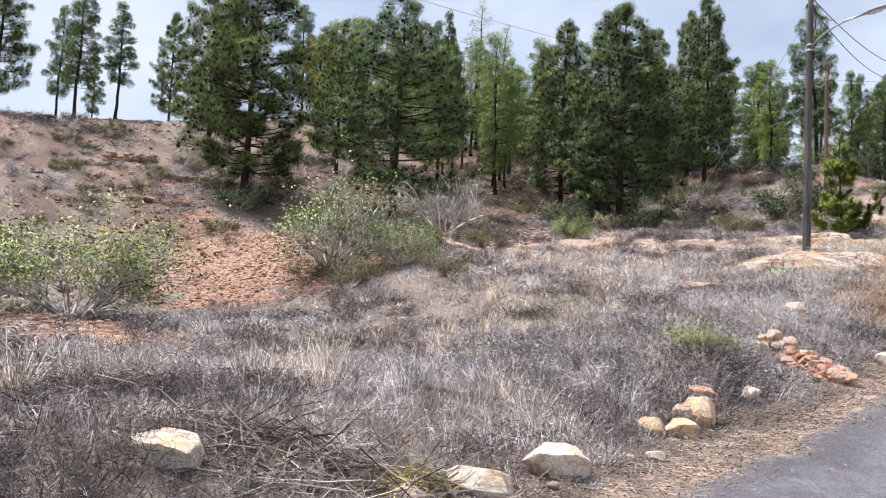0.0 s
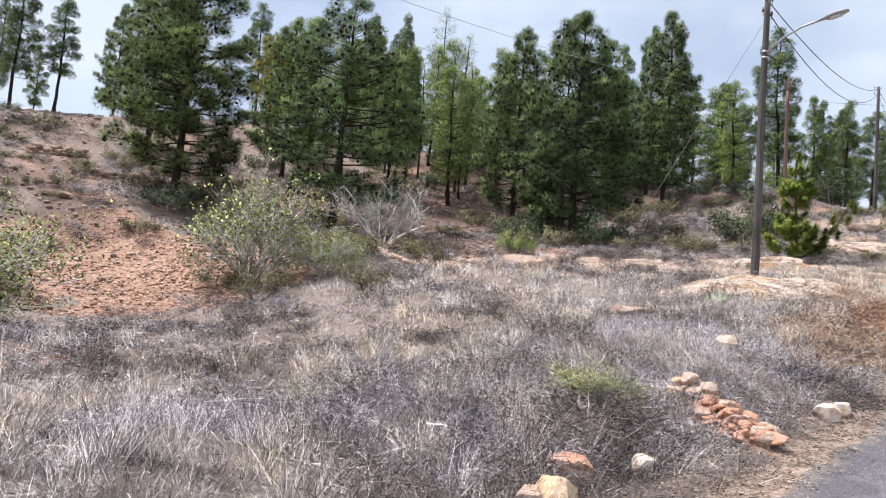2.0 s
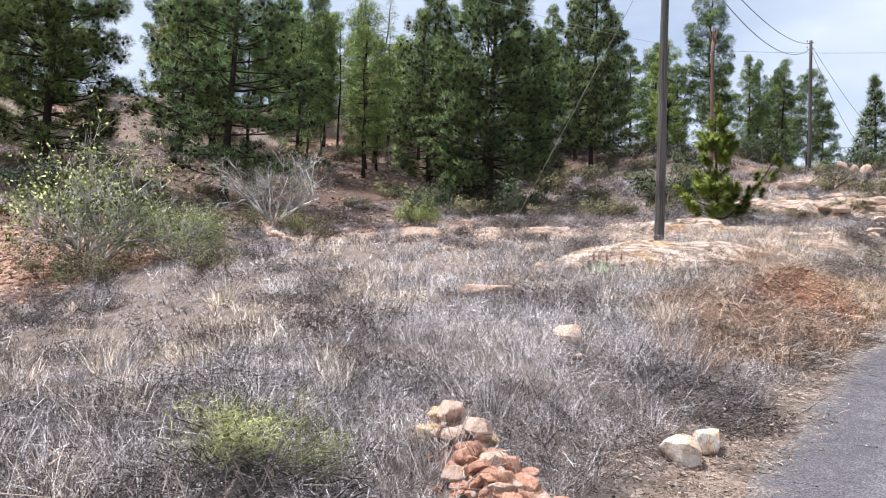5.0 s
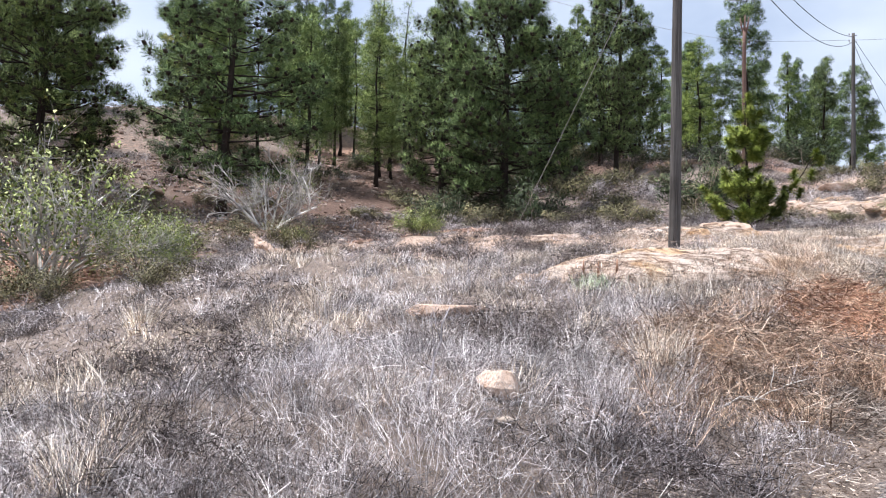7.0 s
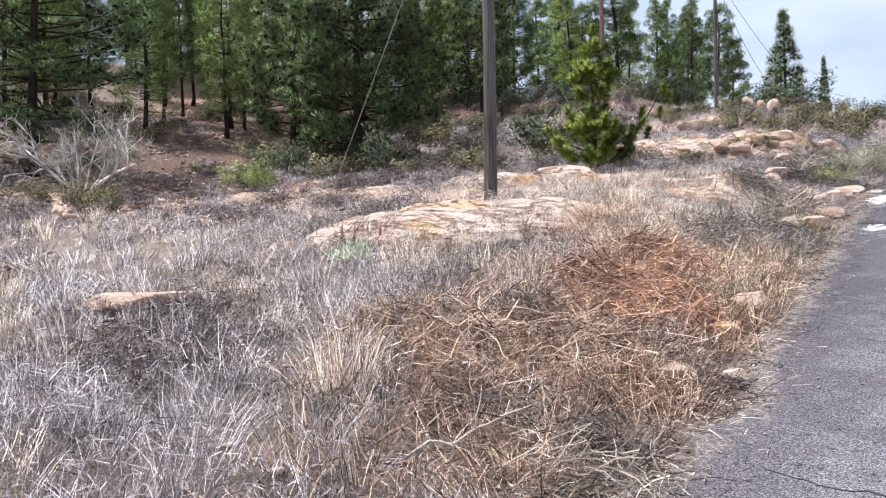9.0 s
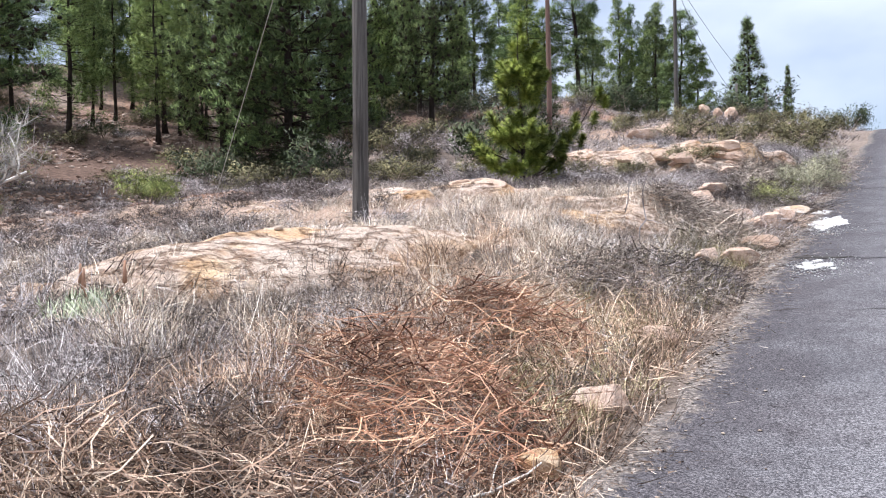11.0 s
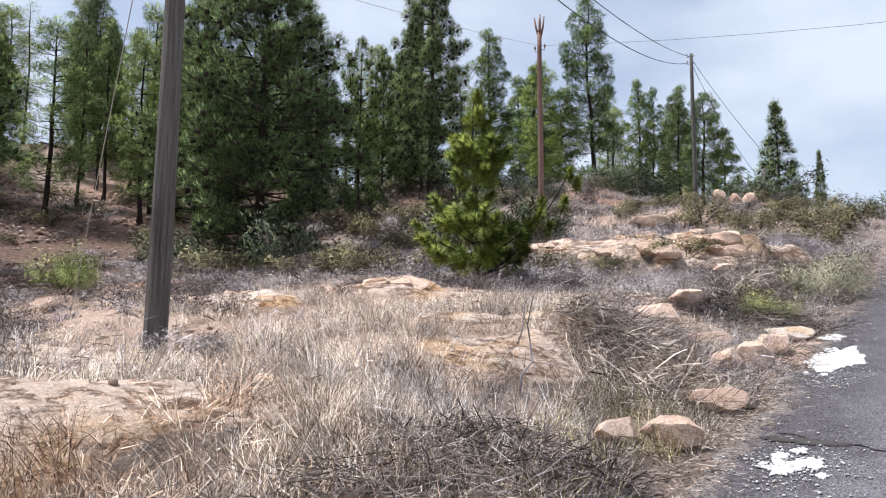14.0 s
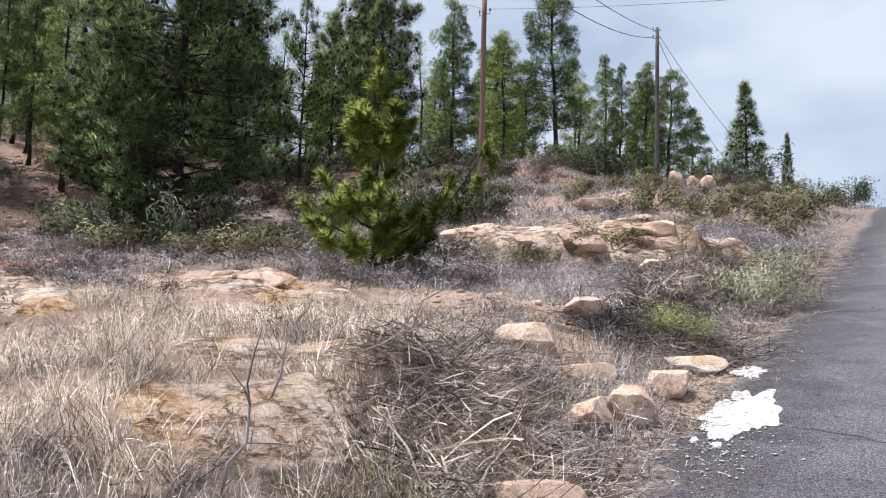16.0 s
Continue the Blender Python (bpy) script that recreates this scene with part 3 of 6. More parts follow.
def build_cracks():
    """Open cracks across the lane: thin sunken-looking fillets 3 mm proud."""
    rng = np.random.default_rng(31)
    road_parts = [(4.6, -1.9, 1.9, 0.1), (9.3, -2.0, 2.0, 0.2), (13.6, -2.3, 0.8, -0.1), (16.3, -2.3, 2.0, -0.25), (18.6, -2.1, 2.0, -0.2), (22.1, -2.4, 2.0, 0.1),
                  (24.7, -2.5, 0.4, -0.32), (27.2, -2.1, 2.0, -0.3), (29.9, -2.6, 2.0, 0.05), (32.0, -2.7, 2.0, 0.1), (34.5, -2.7, 2.0, 0.0), (38.5, -2.7, 2.0, 0.1)]
    for y0, x0, x1, slant in road_parts:
        x = np.linspace(x0, x1, 90)
        y = y0 + slant * (x - x0) + 0.16 * (vnoise(x, x * 0 + y0, 0.6, 4) - 0.5) + 0.09 * (vnoise(x, x * 0 + y0, 0.13, 5) - 0.5) + 0.03 * (vnoise(x, x * 0 + y0, 0.05, 8) - 0.5)
        w = (3.2 if y0 == 24.7 else 1.0) * (0.004 + 0.010 * vnoise(x, x * 0 + y0, 0.3, 6) * np.sin(np.linspace(0.15, 3.0, 90)))
        z = road_top(x, y) + 0.003
        v = np.stack([np.stack([x, y - w, z], 1), np.stack([x, y + w, z], 1)], 1).reshape(-1, 3)
        a = np.arange(89) * 2
        t = np.concatenate([np.stack([a, a + 2, a + 3], 1), np.stack([a, a + 3, a + 1], 1)])
        tagged(new("road_crack", mesh("road_crack", v, t, M_CRACK)), "dark open crack running across the asphalt lane", "crack", "cracks in the lane", "structure")


def build_patch(x, y, rx, ry, seed, label, material, rag=0.5):
    """A thin spilt patch with a torn outline and small holes."""
    a = np.linspace(0, 2 * np.pi, 120, endpoint=False)
    rings = []
    for f in (1.0, 0.97, 0.6, 0.25):
        r = f * (1 + rag * (vnoise(np.cos(a) * 2, np.sin(a) * 2, 0.9, seed) - 0.5) * 2 + 0.5 * rag * (vnoise(np.cos(a) * 2, np.sin(a) * 2, 0.32, seed + 2) - 0.5) * 2)
        px, py = x + rx * r * np.cos(a), y + ry * r * np.sin(a)
        rings.append(np.stack([px, py, road_top(px, py) + (0.001 if f == 1.0 else 0.008) + 0.006 * vnoise(px, py, 0.08, 3)], 1))
    mid = np.array([[x, y, road_top(x, y) + 0.01]])
    v = np.concatenate(rings + [mid])
    tris, n = [], len(a)
    for k in range(3):
        for j in range(n):
            p, q, r, s = k * n + j, k * n + (j + 1) % n, (k + 1) * n + (j + 1) % n, (k + 1) * n + j
            tris += [(p, q, r), (p, r, s)]
    tris += [(3 * n + j, 3 * n + (j + 1) % n, 4 * n) for j in range(n)]
    tagged(new("road_patch", mesh("road_patch", v, tris, material, True)), label, "road patch", "white patches on the lane", "structure")


build_ground()
build_road()
build_cracks()
build_patch(-2.44, 27.4, 0.22, 0.6, 3, "white mortar patch in a pothole at the lane's edge", M_PATCH, 0.34)
for k, (px, py, r) in enumerate(((-2.34, 24.0, 0.085), (-2.2, 24.12, 0.07), (-2.4, 24.2, 0.05), (-2.12, 23.9, 0.03), (-2.3, 24.33, 0.04), (-2.46, 24.05, 0.025), (-2.5, 26.8, 0.05), (-2.45, 26.6, 0.03), (-2.6, 26.65, 0.03))):
    build_patch(px, py, r, r * 1.5, 8 + k, "small broken scrap of white mortar on the asphalt", M_PATCH, 0.5)
for px, py, rx, ry in ((-2.2, 24.52, 0.16, 0.04), (-2.4, 24.56, 0.13, 0.045)):
    build_patch(px, py, rx, ry, 4, "dark broken hollow in the asphalt", M_CRACK, 0.6)
build_patch(-2.62, 28.6, 0.10, 0.2, 5, "small white mortar splash at the lane's edge", M_PATCH, 0.7)


# ---------------------------------------------------------------- stones
def lump(rng, subdiv, flat=0.7, cuts=9, rough=0.12):
    """A broken stone of about 1 m: a sphere cut by random planes."""
    bm = bmesh.new()
    bmesh.ops.create_icosphere(bm, subdivisions=subdiv, radius=1.0)
    v = np.array([p.co[:] for p in bm.verts])
    t = np.array([[p.index for p in f.verts] for f in bm.faces])
    bm.free()
    for _ in range(cuts):
        n = unit(rng.normal(size=3))
        far = rng.uniform(0.58, 0.86)
        over = np.maximum(0, v @ n - far)
        v = v - over[:, None] * n * 0.92
    if rough:
        for n, far in ((unit(np.array([rng.normal() * 0.2, rng.normal() * 0.2, 1.0])), 0.5), (unit(np.array([rng.normal(), rng.normal(), 0.2])), 0.6)):
            v = v - np.maximum(0, v @ n - far)[:, None] * n * 0.95
    ph = rng.uniform(0, 9, 3)
    if rough:
        v = v * (1 + rough * (vnoise(v[:, 0] * 2 + v[:, 2] + ph[0], v[:, 1] * 2 - v[:, 2] + ph[1], 0.9) - 0.5)
                 + 0.35 * rough * (vnoise(v[:, 0] * 2 - v[:, 2] + ph[2], v[:, 1] * 2 + v[:, 2], 0.28) - 0.5))[:, None]
    v[:, 2] *= flat
    return v, t


STONE_MESHES = {}


def stone_mesh(material, kind, rng):
    key = (material.name, kind)
    if key not in STONE_MESHES:
        flat = (0.75, 0.5, 0.62, 0.42)[kind % 4]
        v, t = lump(np.random.default_rng(100 + kind), 3 if material in (M_BROWN, M_RED) else 4, flat, 13 + kind, 0.16)
        STONE_MESHES[key] = mesh("stone", v, t, material, True)
        STONE_MESHES[key].set_sharp_from_angle(angle=radians(24))
    return STONE_MESHES[key]


def stone(x, y, rx, ry, rz, turn, material, label, group="", name="stone", kind=0, sink=0.25):
    z = max(ground_at(x, y), float(road_top(x, y)) if x > road_left(np.array(y)) else -1e3)
    me = stone_mesh(material, kind, None)
    flat = (0.75, 0.5, 0.62, 0.42)[kind % 4]
    return single(name, me, x, y, z + rz * (1 - sink) * 0.8, label, "stone" if name == "stone" else "boulder", group, "", turn, (rx, ry, rz / flat * 0.9))


BIG = "big pale stones along the lane"
stone(-4.85, 2.45, 0.4, 0.27, 0.17, 0.5, M_WHITE, "large whitish boulder with an ochre stain in dry grass", BIG, "boulder", 0, 0.75)
stone(-3.5, 4.15, 0.3, 0.2, 0.16, 0.4, M_WHITE, "large whitish stone beside the lane", BIG, kind=2)
stone(-3.45, 4.94, 0.32, 0.2, 0.2, 0.9, M_WHITE, "whitish stone with a brown broken side", BIG, kind=0)
stone(-3.65, 3.6, 0.13, 0.11, 0.1, 0.2, M_BEIGE, "small beige stone under dry twigs", BIG, kind=2)
stone(-3.62, 6.72, 0.15, 0.13, 0.13, 0.3, M_OCHRE, "rounded yellow ochre stone at the lane's edge", BIG, kind=2)
stone(-3.42, 6.93, 0.19, 0.15, 0.15, 1.2, M_OCHRE, "orange ochre stone at the lane's edge", BIG, kind=0)
stone(-3.48, 7.45, 0.2, 0.17, 0.23, 0.1, M_OCHRE, "yellow ochre stone leaning on its neighbour", BIG, kind=2)
stone(-3.62, 7.3, 0.15, 0.13, 0.17, 0.8, M_BEIGE, "beige stone between two ochre ones", BIG, kind=0)
stone(-3.2, 5.97, 0.1, 0.08, 0.06, 0.7, M_WHITE, "small white stone on roadside gravel", BIG, kind=1)
stone(-3.3, 5.75, 0.06, 0.05, 0.045, 0.2, M_WHITE, "small white stone on roadside gravel", BIG, kind=0)
stone(-3.54, 8.82, 0.13, 0.10, 0.16, 1.7, M_WHITE, "white angular stone beside dead twigs", BIG, kind=0)
stone(-3.85, 8.15, 0.27, 0.17, 0.17, 0.6, M_RED, "pinkish stone half hidden in dead twigs", BIG, kind=0)
stone(-3.07, 12.47, 0.2, 0.15, 0.17, 0.3, M_WHITE, "white stone on gravel at the lane's edge", BIG, kind=0)
stone(-3.02, 12.85, 0.17, 0.13, 0.15, 1.3, M_WHITE, "greyish white stone at the lane's edge", BIG, kind=3)
stone(-4.85, 13.97, 0.19, 0.15, 0.15, 0.4, M_SLAB, "pale pinkish stone in grey dry grass", BIG, kind=2, sink=0.55)
stone(-8.05, 17.0, 0.6, 0.24, 0.15, 0.75, M_BEIGE, "long flat beige rock in grey grass", BIG, "boulder", 3, 0.4)
stone(-3.02, 17.45, 0.17, 0.12, 0.12, 0.2, M_BEIGE, "beige stone among tan stalks", BIG, kind=0)
stone(-2.72, 17.65, 0.1, 0.08, 0.06, 0.9, M_WHITE, "small white stone at the lane's edge", BIG, kind=1)
stone(-3.0, 19.5, 0.2, 0.14, 0.14, 1.0, M_BEIGE, "pale stone at the lane's edge", BIG, kind=2)
stone(-2.98, 18.65, 0.14, 0.12, 0.1, 0.1, M_OCHRE, "ochre stone under tan stalks", BIG, kind=0)
stone(-3.07, 21.0, 0.17, 0.13, 0.12, 0.5, M_BEIGE, "beige stone in roadside grass", BIG, kind=2)
stone(-3.1, 24.35, 0.26, 0.2, 0.16, 0.5, M_BEIGE, "broad peach stone at the lane's edge", BIG, kind=0)
stone(-3.42, 24.1, 0.2, 0.15, 0.15, 1.5, M_BEIGE, "peach stone beside a larger one", BIG, kind=2)
stone(-3.08, 25.3, 0.27, 0.17, 0.15, 0.2, M_BEIGE, "flat peach stone at the lane's edge", BIG, kind=1)
stone(-3.12, 26.95, 0.22, 0.19, 0.22, 0.4, M_BEIGE, "round cracked beige stone beside dead stems", BIG, kind=0)
stone(-3.3, 26.6, 0.2, 0.16, 0.17, 2.1, M_BEIGE, "beige stone beside dead stems", BIG, kind=2)
stone(-3.07, 27.75, 0.25, 0.2, 0.18, 1.1, M_BEIGE, "peach stone beside a white road patch", BIG, kind=3)
stone(-3.1, 28.6, 0.3, 0.2, 0.12, 0.2, M_WHITE, "flat pale stone at the lane's edge", BIG, kind=1)
stone(-3.75, 27.7, 0.27, 0.15, 0.15, 0.5, M_BEIGE, "beige stone under dry twigs", BIG, kind=1)
stone(-4.35, 27.85, 0.34, 0.22, 0.2, 0.3, M_BEIGE, "broad beige stone in dry grass", BIG, kind=2)
stone(-4.5, 29.6, 0.3, 0.25, 0.2, 0.9, M_BEIGE, "beige rock in dry grass", BIG, kind=0)
stone(-5.0, 33.8, 0.32, 0.25, 0.22, 0.9, M_BEIGE, "beige boulder at the foot of a rock ledge", BIG, "boulder", 0)
stone(-6.1, 33.9, 0.34, 0.26, 0.2, 0.2, M_BEIGE, "beige boulder on a rock ledge", BIG, "boulder", 2)
stone(-10.3, 45.2, 0.9, 0.55, 0.35, 0.3, M_BEIGE, "reddish rock outcrop on the slope", BIG, "boulder", 0)
for bx, by, br in ((-9.57, 51.7, 0.36), (-9.05, 52.3, 0.27), (-8.55, 52.8, 0.36)):
    stone(bx, by, br, br * 0.8, br * 1.3, bx, M_BEIGE, "upright pointed boulder on the ridge", "three boulders on the ridge", "boulder", 0)



def outcrop(cx, cy, rx, ry, turn, n, size, seed, material=M_BEIGE):
    """Broken ledges of flat bedrock: overlapping plates."""
    g = np.random.default_rng(seed)
    for k in range(n):
        a, r = g.uniform(0, 6.28), math.sqrt(g.random())
        u, v = rx * r * math.cos(a), ry * r * math.sin(a)
        w = size * g.uniform(0.6, 1.3)
        stone(cx + u * math.cos(turn) - v * math.sin(turn), cy + u * math.sin(turn) + v * math.cos(turn), w, w * g.uniform(0.5, 0.8), w * g.uniform(0.3, 0.55),
              turn + g.normal() * 0.35, material, "flat broken ledge of pale bedrock in dry grass", "ledges of bare bedrock", "boulder", k % 4, 1.35)


outcrop(-7.2, 35.5, 2.9, 0.8, -0.15, 22, 0.4, 4, M_SLAB)
outcrop(-5.3, 34.6, 0.9, 0.4, 0.2, 8, 0.26, 44, M_SLAB)
for slab in ((-6.3, 21.9, 0.7, 0.4, 0.75, 5, 0.16, 21), (-8.9, 28.7, 1.4, 0.45, 0.2, 7, 0.32, 24), (-5.6, 34.4, 0.9, 0.4, 0.5, 6, 0.3, 25), (-11.2, 27.0, 2.0, 0.4, 0.05, 7, 0.25, 26), (-8.7, 42.5, 1.5, 0.7, 0.3, 8, 0.4, 27)):
    outcrop(*slab, M_SLAB)
outcrop(-6.3, 22.9, 0.6, 0.4, 0.4, 8, 0.13, 6, M_OCHRE)
outcrop(-19.0, 6.6, 4.6, 0.9, 0.2, 26, 0.24, 8)
HEAP = "heaped stones beside the lane"
rng = np.random.default_rng(11)
for k, (hx, hy, up, r) in enumerate(((-4.28, 11.0, 0.0, 0.13), (-4.22, 11.2, 0.02, 0.14), (-4.05, 10.98, 0.03, 0.12), (-4.02, 11.22, 0.06, 0.15), (-4.15, 11.08, 0.17, 0.13), (-3.92, 11.08, 0.12, 0.13), (-4.32, 11.18, 0.1, 0.1))):
    ob = stone(hx, hy, r * 1.1, r * 0.9, r * 0.8, k * 1.3, M_OCHRE if k % 3 == 0 else M_BEIGE, "rounded beige stone in a small heap", HEAP, kind=k % 3, sink=0.4)
    ob.location.z += up
for k in range(170):
    s = (k / 169) ** 0.8
    spread = 0.17 * (1 - 0.55 * s)
    hx, hy = -3.95 + 0.85 * s + rng.normal() * spread * 0.5, 10.92 - 0.32 * s + rng.normal() * spread
    r = 0.025 + 0.085 * rng.random() ** 2
    ob = stone(hx, hy, r * rng.uniform(1.0, 1.6), r, r * rng.uniform(0.5, 0.9), rng.uniform(0, 6), M_RED if k % 6 else M_BEIGE,
               "small angular orange-red stone spilled from the heap", HEAP, kind=k % 4, sink=0.15)
    ob.rotation_euler.x, ob.rotation_euler.y = rng.uniform(-0.7, 0.7), rng.uniform(-0.7, 0.7)
stone(-3.12, 10.6, 0.25, 0.12, 0.1, -0.5, M_RED, "large flat orange-red stone at the heap's foot", HEAP, kind=1)

# low dry-stone terraces on the slope
rng = np.random.default_rng(12)
for x0, y0, x1, y1, n, tall in ((-49.6, 19.2, -48.9, 22.4, 46, 3), (-43.6, 20.9, -42.2, 23.0, 26, 2), (-26.5, 26.6, -22.5, 24.6, 34, 1)):
    wall_x, wall_y = (x0 + x1) / 2, (y0 + y1) / 2
    terrace = thing("dry_stone_wall", wall_x, wall_y, ground_at(wall_x, wall_y), "low tumbled dry-stone terrace wall of brown stones", "stone wall")
    v, t = lump(rng, 2, 0.7, 7)
    shared = mesh("stone", v, t, M_BROWN if x0 < -30 else M_BEIGE, False)
    for k in range(n):
        s = rng.uniform(0, 1)
        px, py, lift = x0 + (x1 - x0) * s + rng.normal() * 0.12, y0 + (y1 - y0) * s, (k % tall) * 0.2
        ob = part("stone", shared, terrace)
        ob.location = (px - wall_x, py - wall_y, ground_at(px, py) + 0.08 + lift - terrace.location.z)
        r = rng.uniform(0.13, 0.24)
        ob.scale, ob.rotation_euler = (r * 1.2, r, r), (rng.uniform(-0.4, 0.4), rng.uniform(-0.4, 0.4), rng.uniform(0, 6))


def pebbles(name, x, y, size, material, label, seed, lift=0.2):
    """Loose stones, each a small cut lump, joined as one scatter."""
    g = np.random.default_rng(seed)
    kinds = [lump(g, 1, 0.5, 7, 0) for _ in range(5)]
    sets = []
    which = g.integers(0, 5, len(x))
    z = np.where(x > road_left(y), road_top(x, y), land_z(x, y))
    for k, (v, t) in enumerate(kinds):
        s = np.where(which == k)[0]
        a = g.uniform(0, 2 * np.pi, len(s))
        c, sn = np.cos(a)[:, None], np.sin(a)[:, None]
        st = g.uniform(0.65, 1.3, (len(s), 3)) * size[s][:, None]
        vx, vy, vz = v[None, :, 0] * st[:, :1], v[None, :, 1] * st[:, 1:2], v[None, :, 2] * st[:, 2:]
        p = np.stack([x[s][:, None] + vx * c - vy * sn, y[s][:, None] + vx * sn + vy * c, (z[s] + 0.006 + lift * size[s])[:, None] + vz], 2)
        sets.append((p.reshape(-1, 3), (t[None] + (np.arange(len(s)) * len(v))[:, None, None]).reshape(-1, 3)))
    v, t = join(*sets)
    tagged(new(name, mesh(name, v, t, material)), label, "stones", kind="stuff")


def scatter(rng, n, x0, x1, y0, y1, keep):
    """n places in a rectangle, thinned by the chance keep(x, y)."""
    x, y = rng.uniform(x0, x1, n), rng.uniform(y0, y1, n)
    ok = rng.random(n) < keep(x, y)
    return x[ok], y[ok]


rng = np.random.default_rng(21)
x, y = scatter(rng, 18000, -3.6, -2.0, -1, 40, lambda x, y: smooth(0.6, 0.1, np.abs(x - road_left(y) + 0.38)))
pebbles("roadside_gravel", x, y, 0.004 + 0.018 * rng.random(len(x)) ** 4, M_GRIT, "loose beige gravel along the lane's edge", 1, 0.0)
x, y = scatter(rng, 13000, -2.9, 0.5, -1, 36, lambda x, y: (x > road_left(y) + 0.05) * smooth(1.3, 0.0, x - road_left(y)) ** 2)
pebbles("asphalt_grit", x, y, 0.002 + 0.011 * rng.random(len(x)) ** 3, M_GRIT, "fine grit strewn on the asphalt's edge", 5, 0.0)
x, y = scatter(rng, 15000, -46, -22, 26, 52, lambda x, y: 0.4 * smooth(0.25, 0.6, vnoise(x, y, 2.5, 9)))
pebbles("wood_floor_stones", x, y, 0.045 + 0.15 * rng.random(len(x)) ** 2.4, M_HILLSTONE, "brown stones strewn under the pines", 6)
x, y = rng.normal(size=420) * 0.17 - 2.42, 26.55 + rng.normal(size=420) * 0.4
pebbles("mortar_crumbs", x, y, 0.003 + 0.014 * rng.random(420) ** 3, M_PATCH, "white mortar crumbs strewn below a patch", 7, 0.2)
x, y = rng.normal(size=800) * 0.2 - 2.3, 24.1 + rng.normal(size=800) * 0.26
pebbles("mortar_crumbs", x, y, 0.003 + 0.013 * rng.random(800) ** 3, M_PATCH, "white mortar crumbs in a broken pothole", 8, 0.2)
x, y = scatter(rng, 46000, -44, -19, 3, 34, lambda x, y: orange_at(x, y) ** 2 * smooth(45, 26, -x) * (0.3 + 0.7 * vnoise(x, y, 2.0, 2)))
pebbles("scree", x, y, 0.035 + 0.075 * rng.random(len(x)) ** 2.5, M_SCREE, "orange stones strewn over the bare slope", 2)
x, y = scatter(rng, 20000, -64, -20, 4, 60, lambda x, y: 0.7 * smooth(20, 26, -x) * vnoise(x, y, 4.0, 4))
pebbles("hill_stones", x, y, 0.04 + 0.16 * rng.random(len(x)) ** 4, M_HILLSTONE, "brown and orange stones on the upper slope", 3)
x, y = scatter(rng, 5200, -20, -3.1, 0, 42, lambda x, y: 0.25 + 0.6 * pale_at(x, y) + 0.3 * orange_at(x, y))
pebbles("field_stones", x, y, 0.012 + 0.06 * rng.random(len(x)) ** 5, M_PALEGRIT, "small beige stones scattered in the dry field", 4)



# rocks along the crest and on the open slope
rng = np.random.default_rng(23)
for k in range(70):
    cx, cy = -59.5 + rng.normal() * 0.9, rng.uniform(10, 29)
    r = 0.07 + 0.2 * rng.random() ** 2.5
    stone(cx, cy, r * rng.uniform(1, 1.6), r, r * rng.uniform(0.5, 0.9), rng.uniform(0, 6), M_BROWN, "brown rock on the crest of the slope", "rocks on the slope", "boulder", k % 4, 0.3)
for k in range(80):
    cx, cy = rng.uniform(-57, -27), rng.uniform(8, 44)
    r = 0.10 + 0.26 * rng.random() ** 2.5
    stone(cx, cy, r * rng.uniform(1, 1.6), r, r * rng.uniform(0.5, 0.9), rng.uniform(0, 6), M_BROWN, "brown rock half buried in the slope", "rocks on the slope", "boulder", k % 4, 0.3)
# ---------------------------------------------------------------- pines
def needle_puffs(rng, at, out, count, length, width, spread=0.12, up=0.3):
    """Round bunches of needles about each point of at: needles standing outward round a ragged ball that stands in for
    inner shade.
    """
    n = len(at)
    c = np.repeat(at, count, 0)
    o = np.repeat(out, count, 0)
    scale = rng.uniform(0.7, 1.25, n)
    size = np.repeat(scale, count)[:, None]
    away = unit(rng.normal(size=(n * count, 3)) + np.array([0, 0, 0.3]))
    base = c + away * spread * 2.0 * size * rng.uniform(0.6, 1.0, (n * count, 1))
    aim = unit(away + rng.normal(size=(n * count, 3)) * 0.4 + o * 0.3 + np.array([0, 0, up]))
    ln = length * rng.uniform(0.6, 1.1, (n * count, 1)) * size
    v, t = ribbons(rng, base, aim * ln, rng.normal(size=(n * count, 3)) * 0.05 * ln, np.full(n * count, width), 1)
    lie = unit(unit(v - np.repeat(c, 3, 0)) + np.array([0, 0, 0.22]) + 0.12 * np.repeat(rng.normal(size=(n * count, 3)), 3, 0))
    # opaque balls, added to darken each bunch's inside like deep shade
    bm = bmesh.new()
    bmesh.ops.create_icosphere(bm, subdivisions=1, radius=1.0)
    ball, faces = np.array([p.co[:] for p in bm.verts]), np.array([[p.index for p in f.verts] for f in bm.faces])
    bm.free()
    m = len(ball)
    shade_core = at[:, None] + ball[None] * (scale * spread * 0.75)[:, None, None] * rng.uniform(0.6, 1.3, (n, m, 1))
    shade_core_tris = (faces[None] + (np.arange(n) * m)[:, None, None]).reshape(-1, 3)
    return v, t, lie, (shade_core.reshape(-1, 3), shade_core_tris)


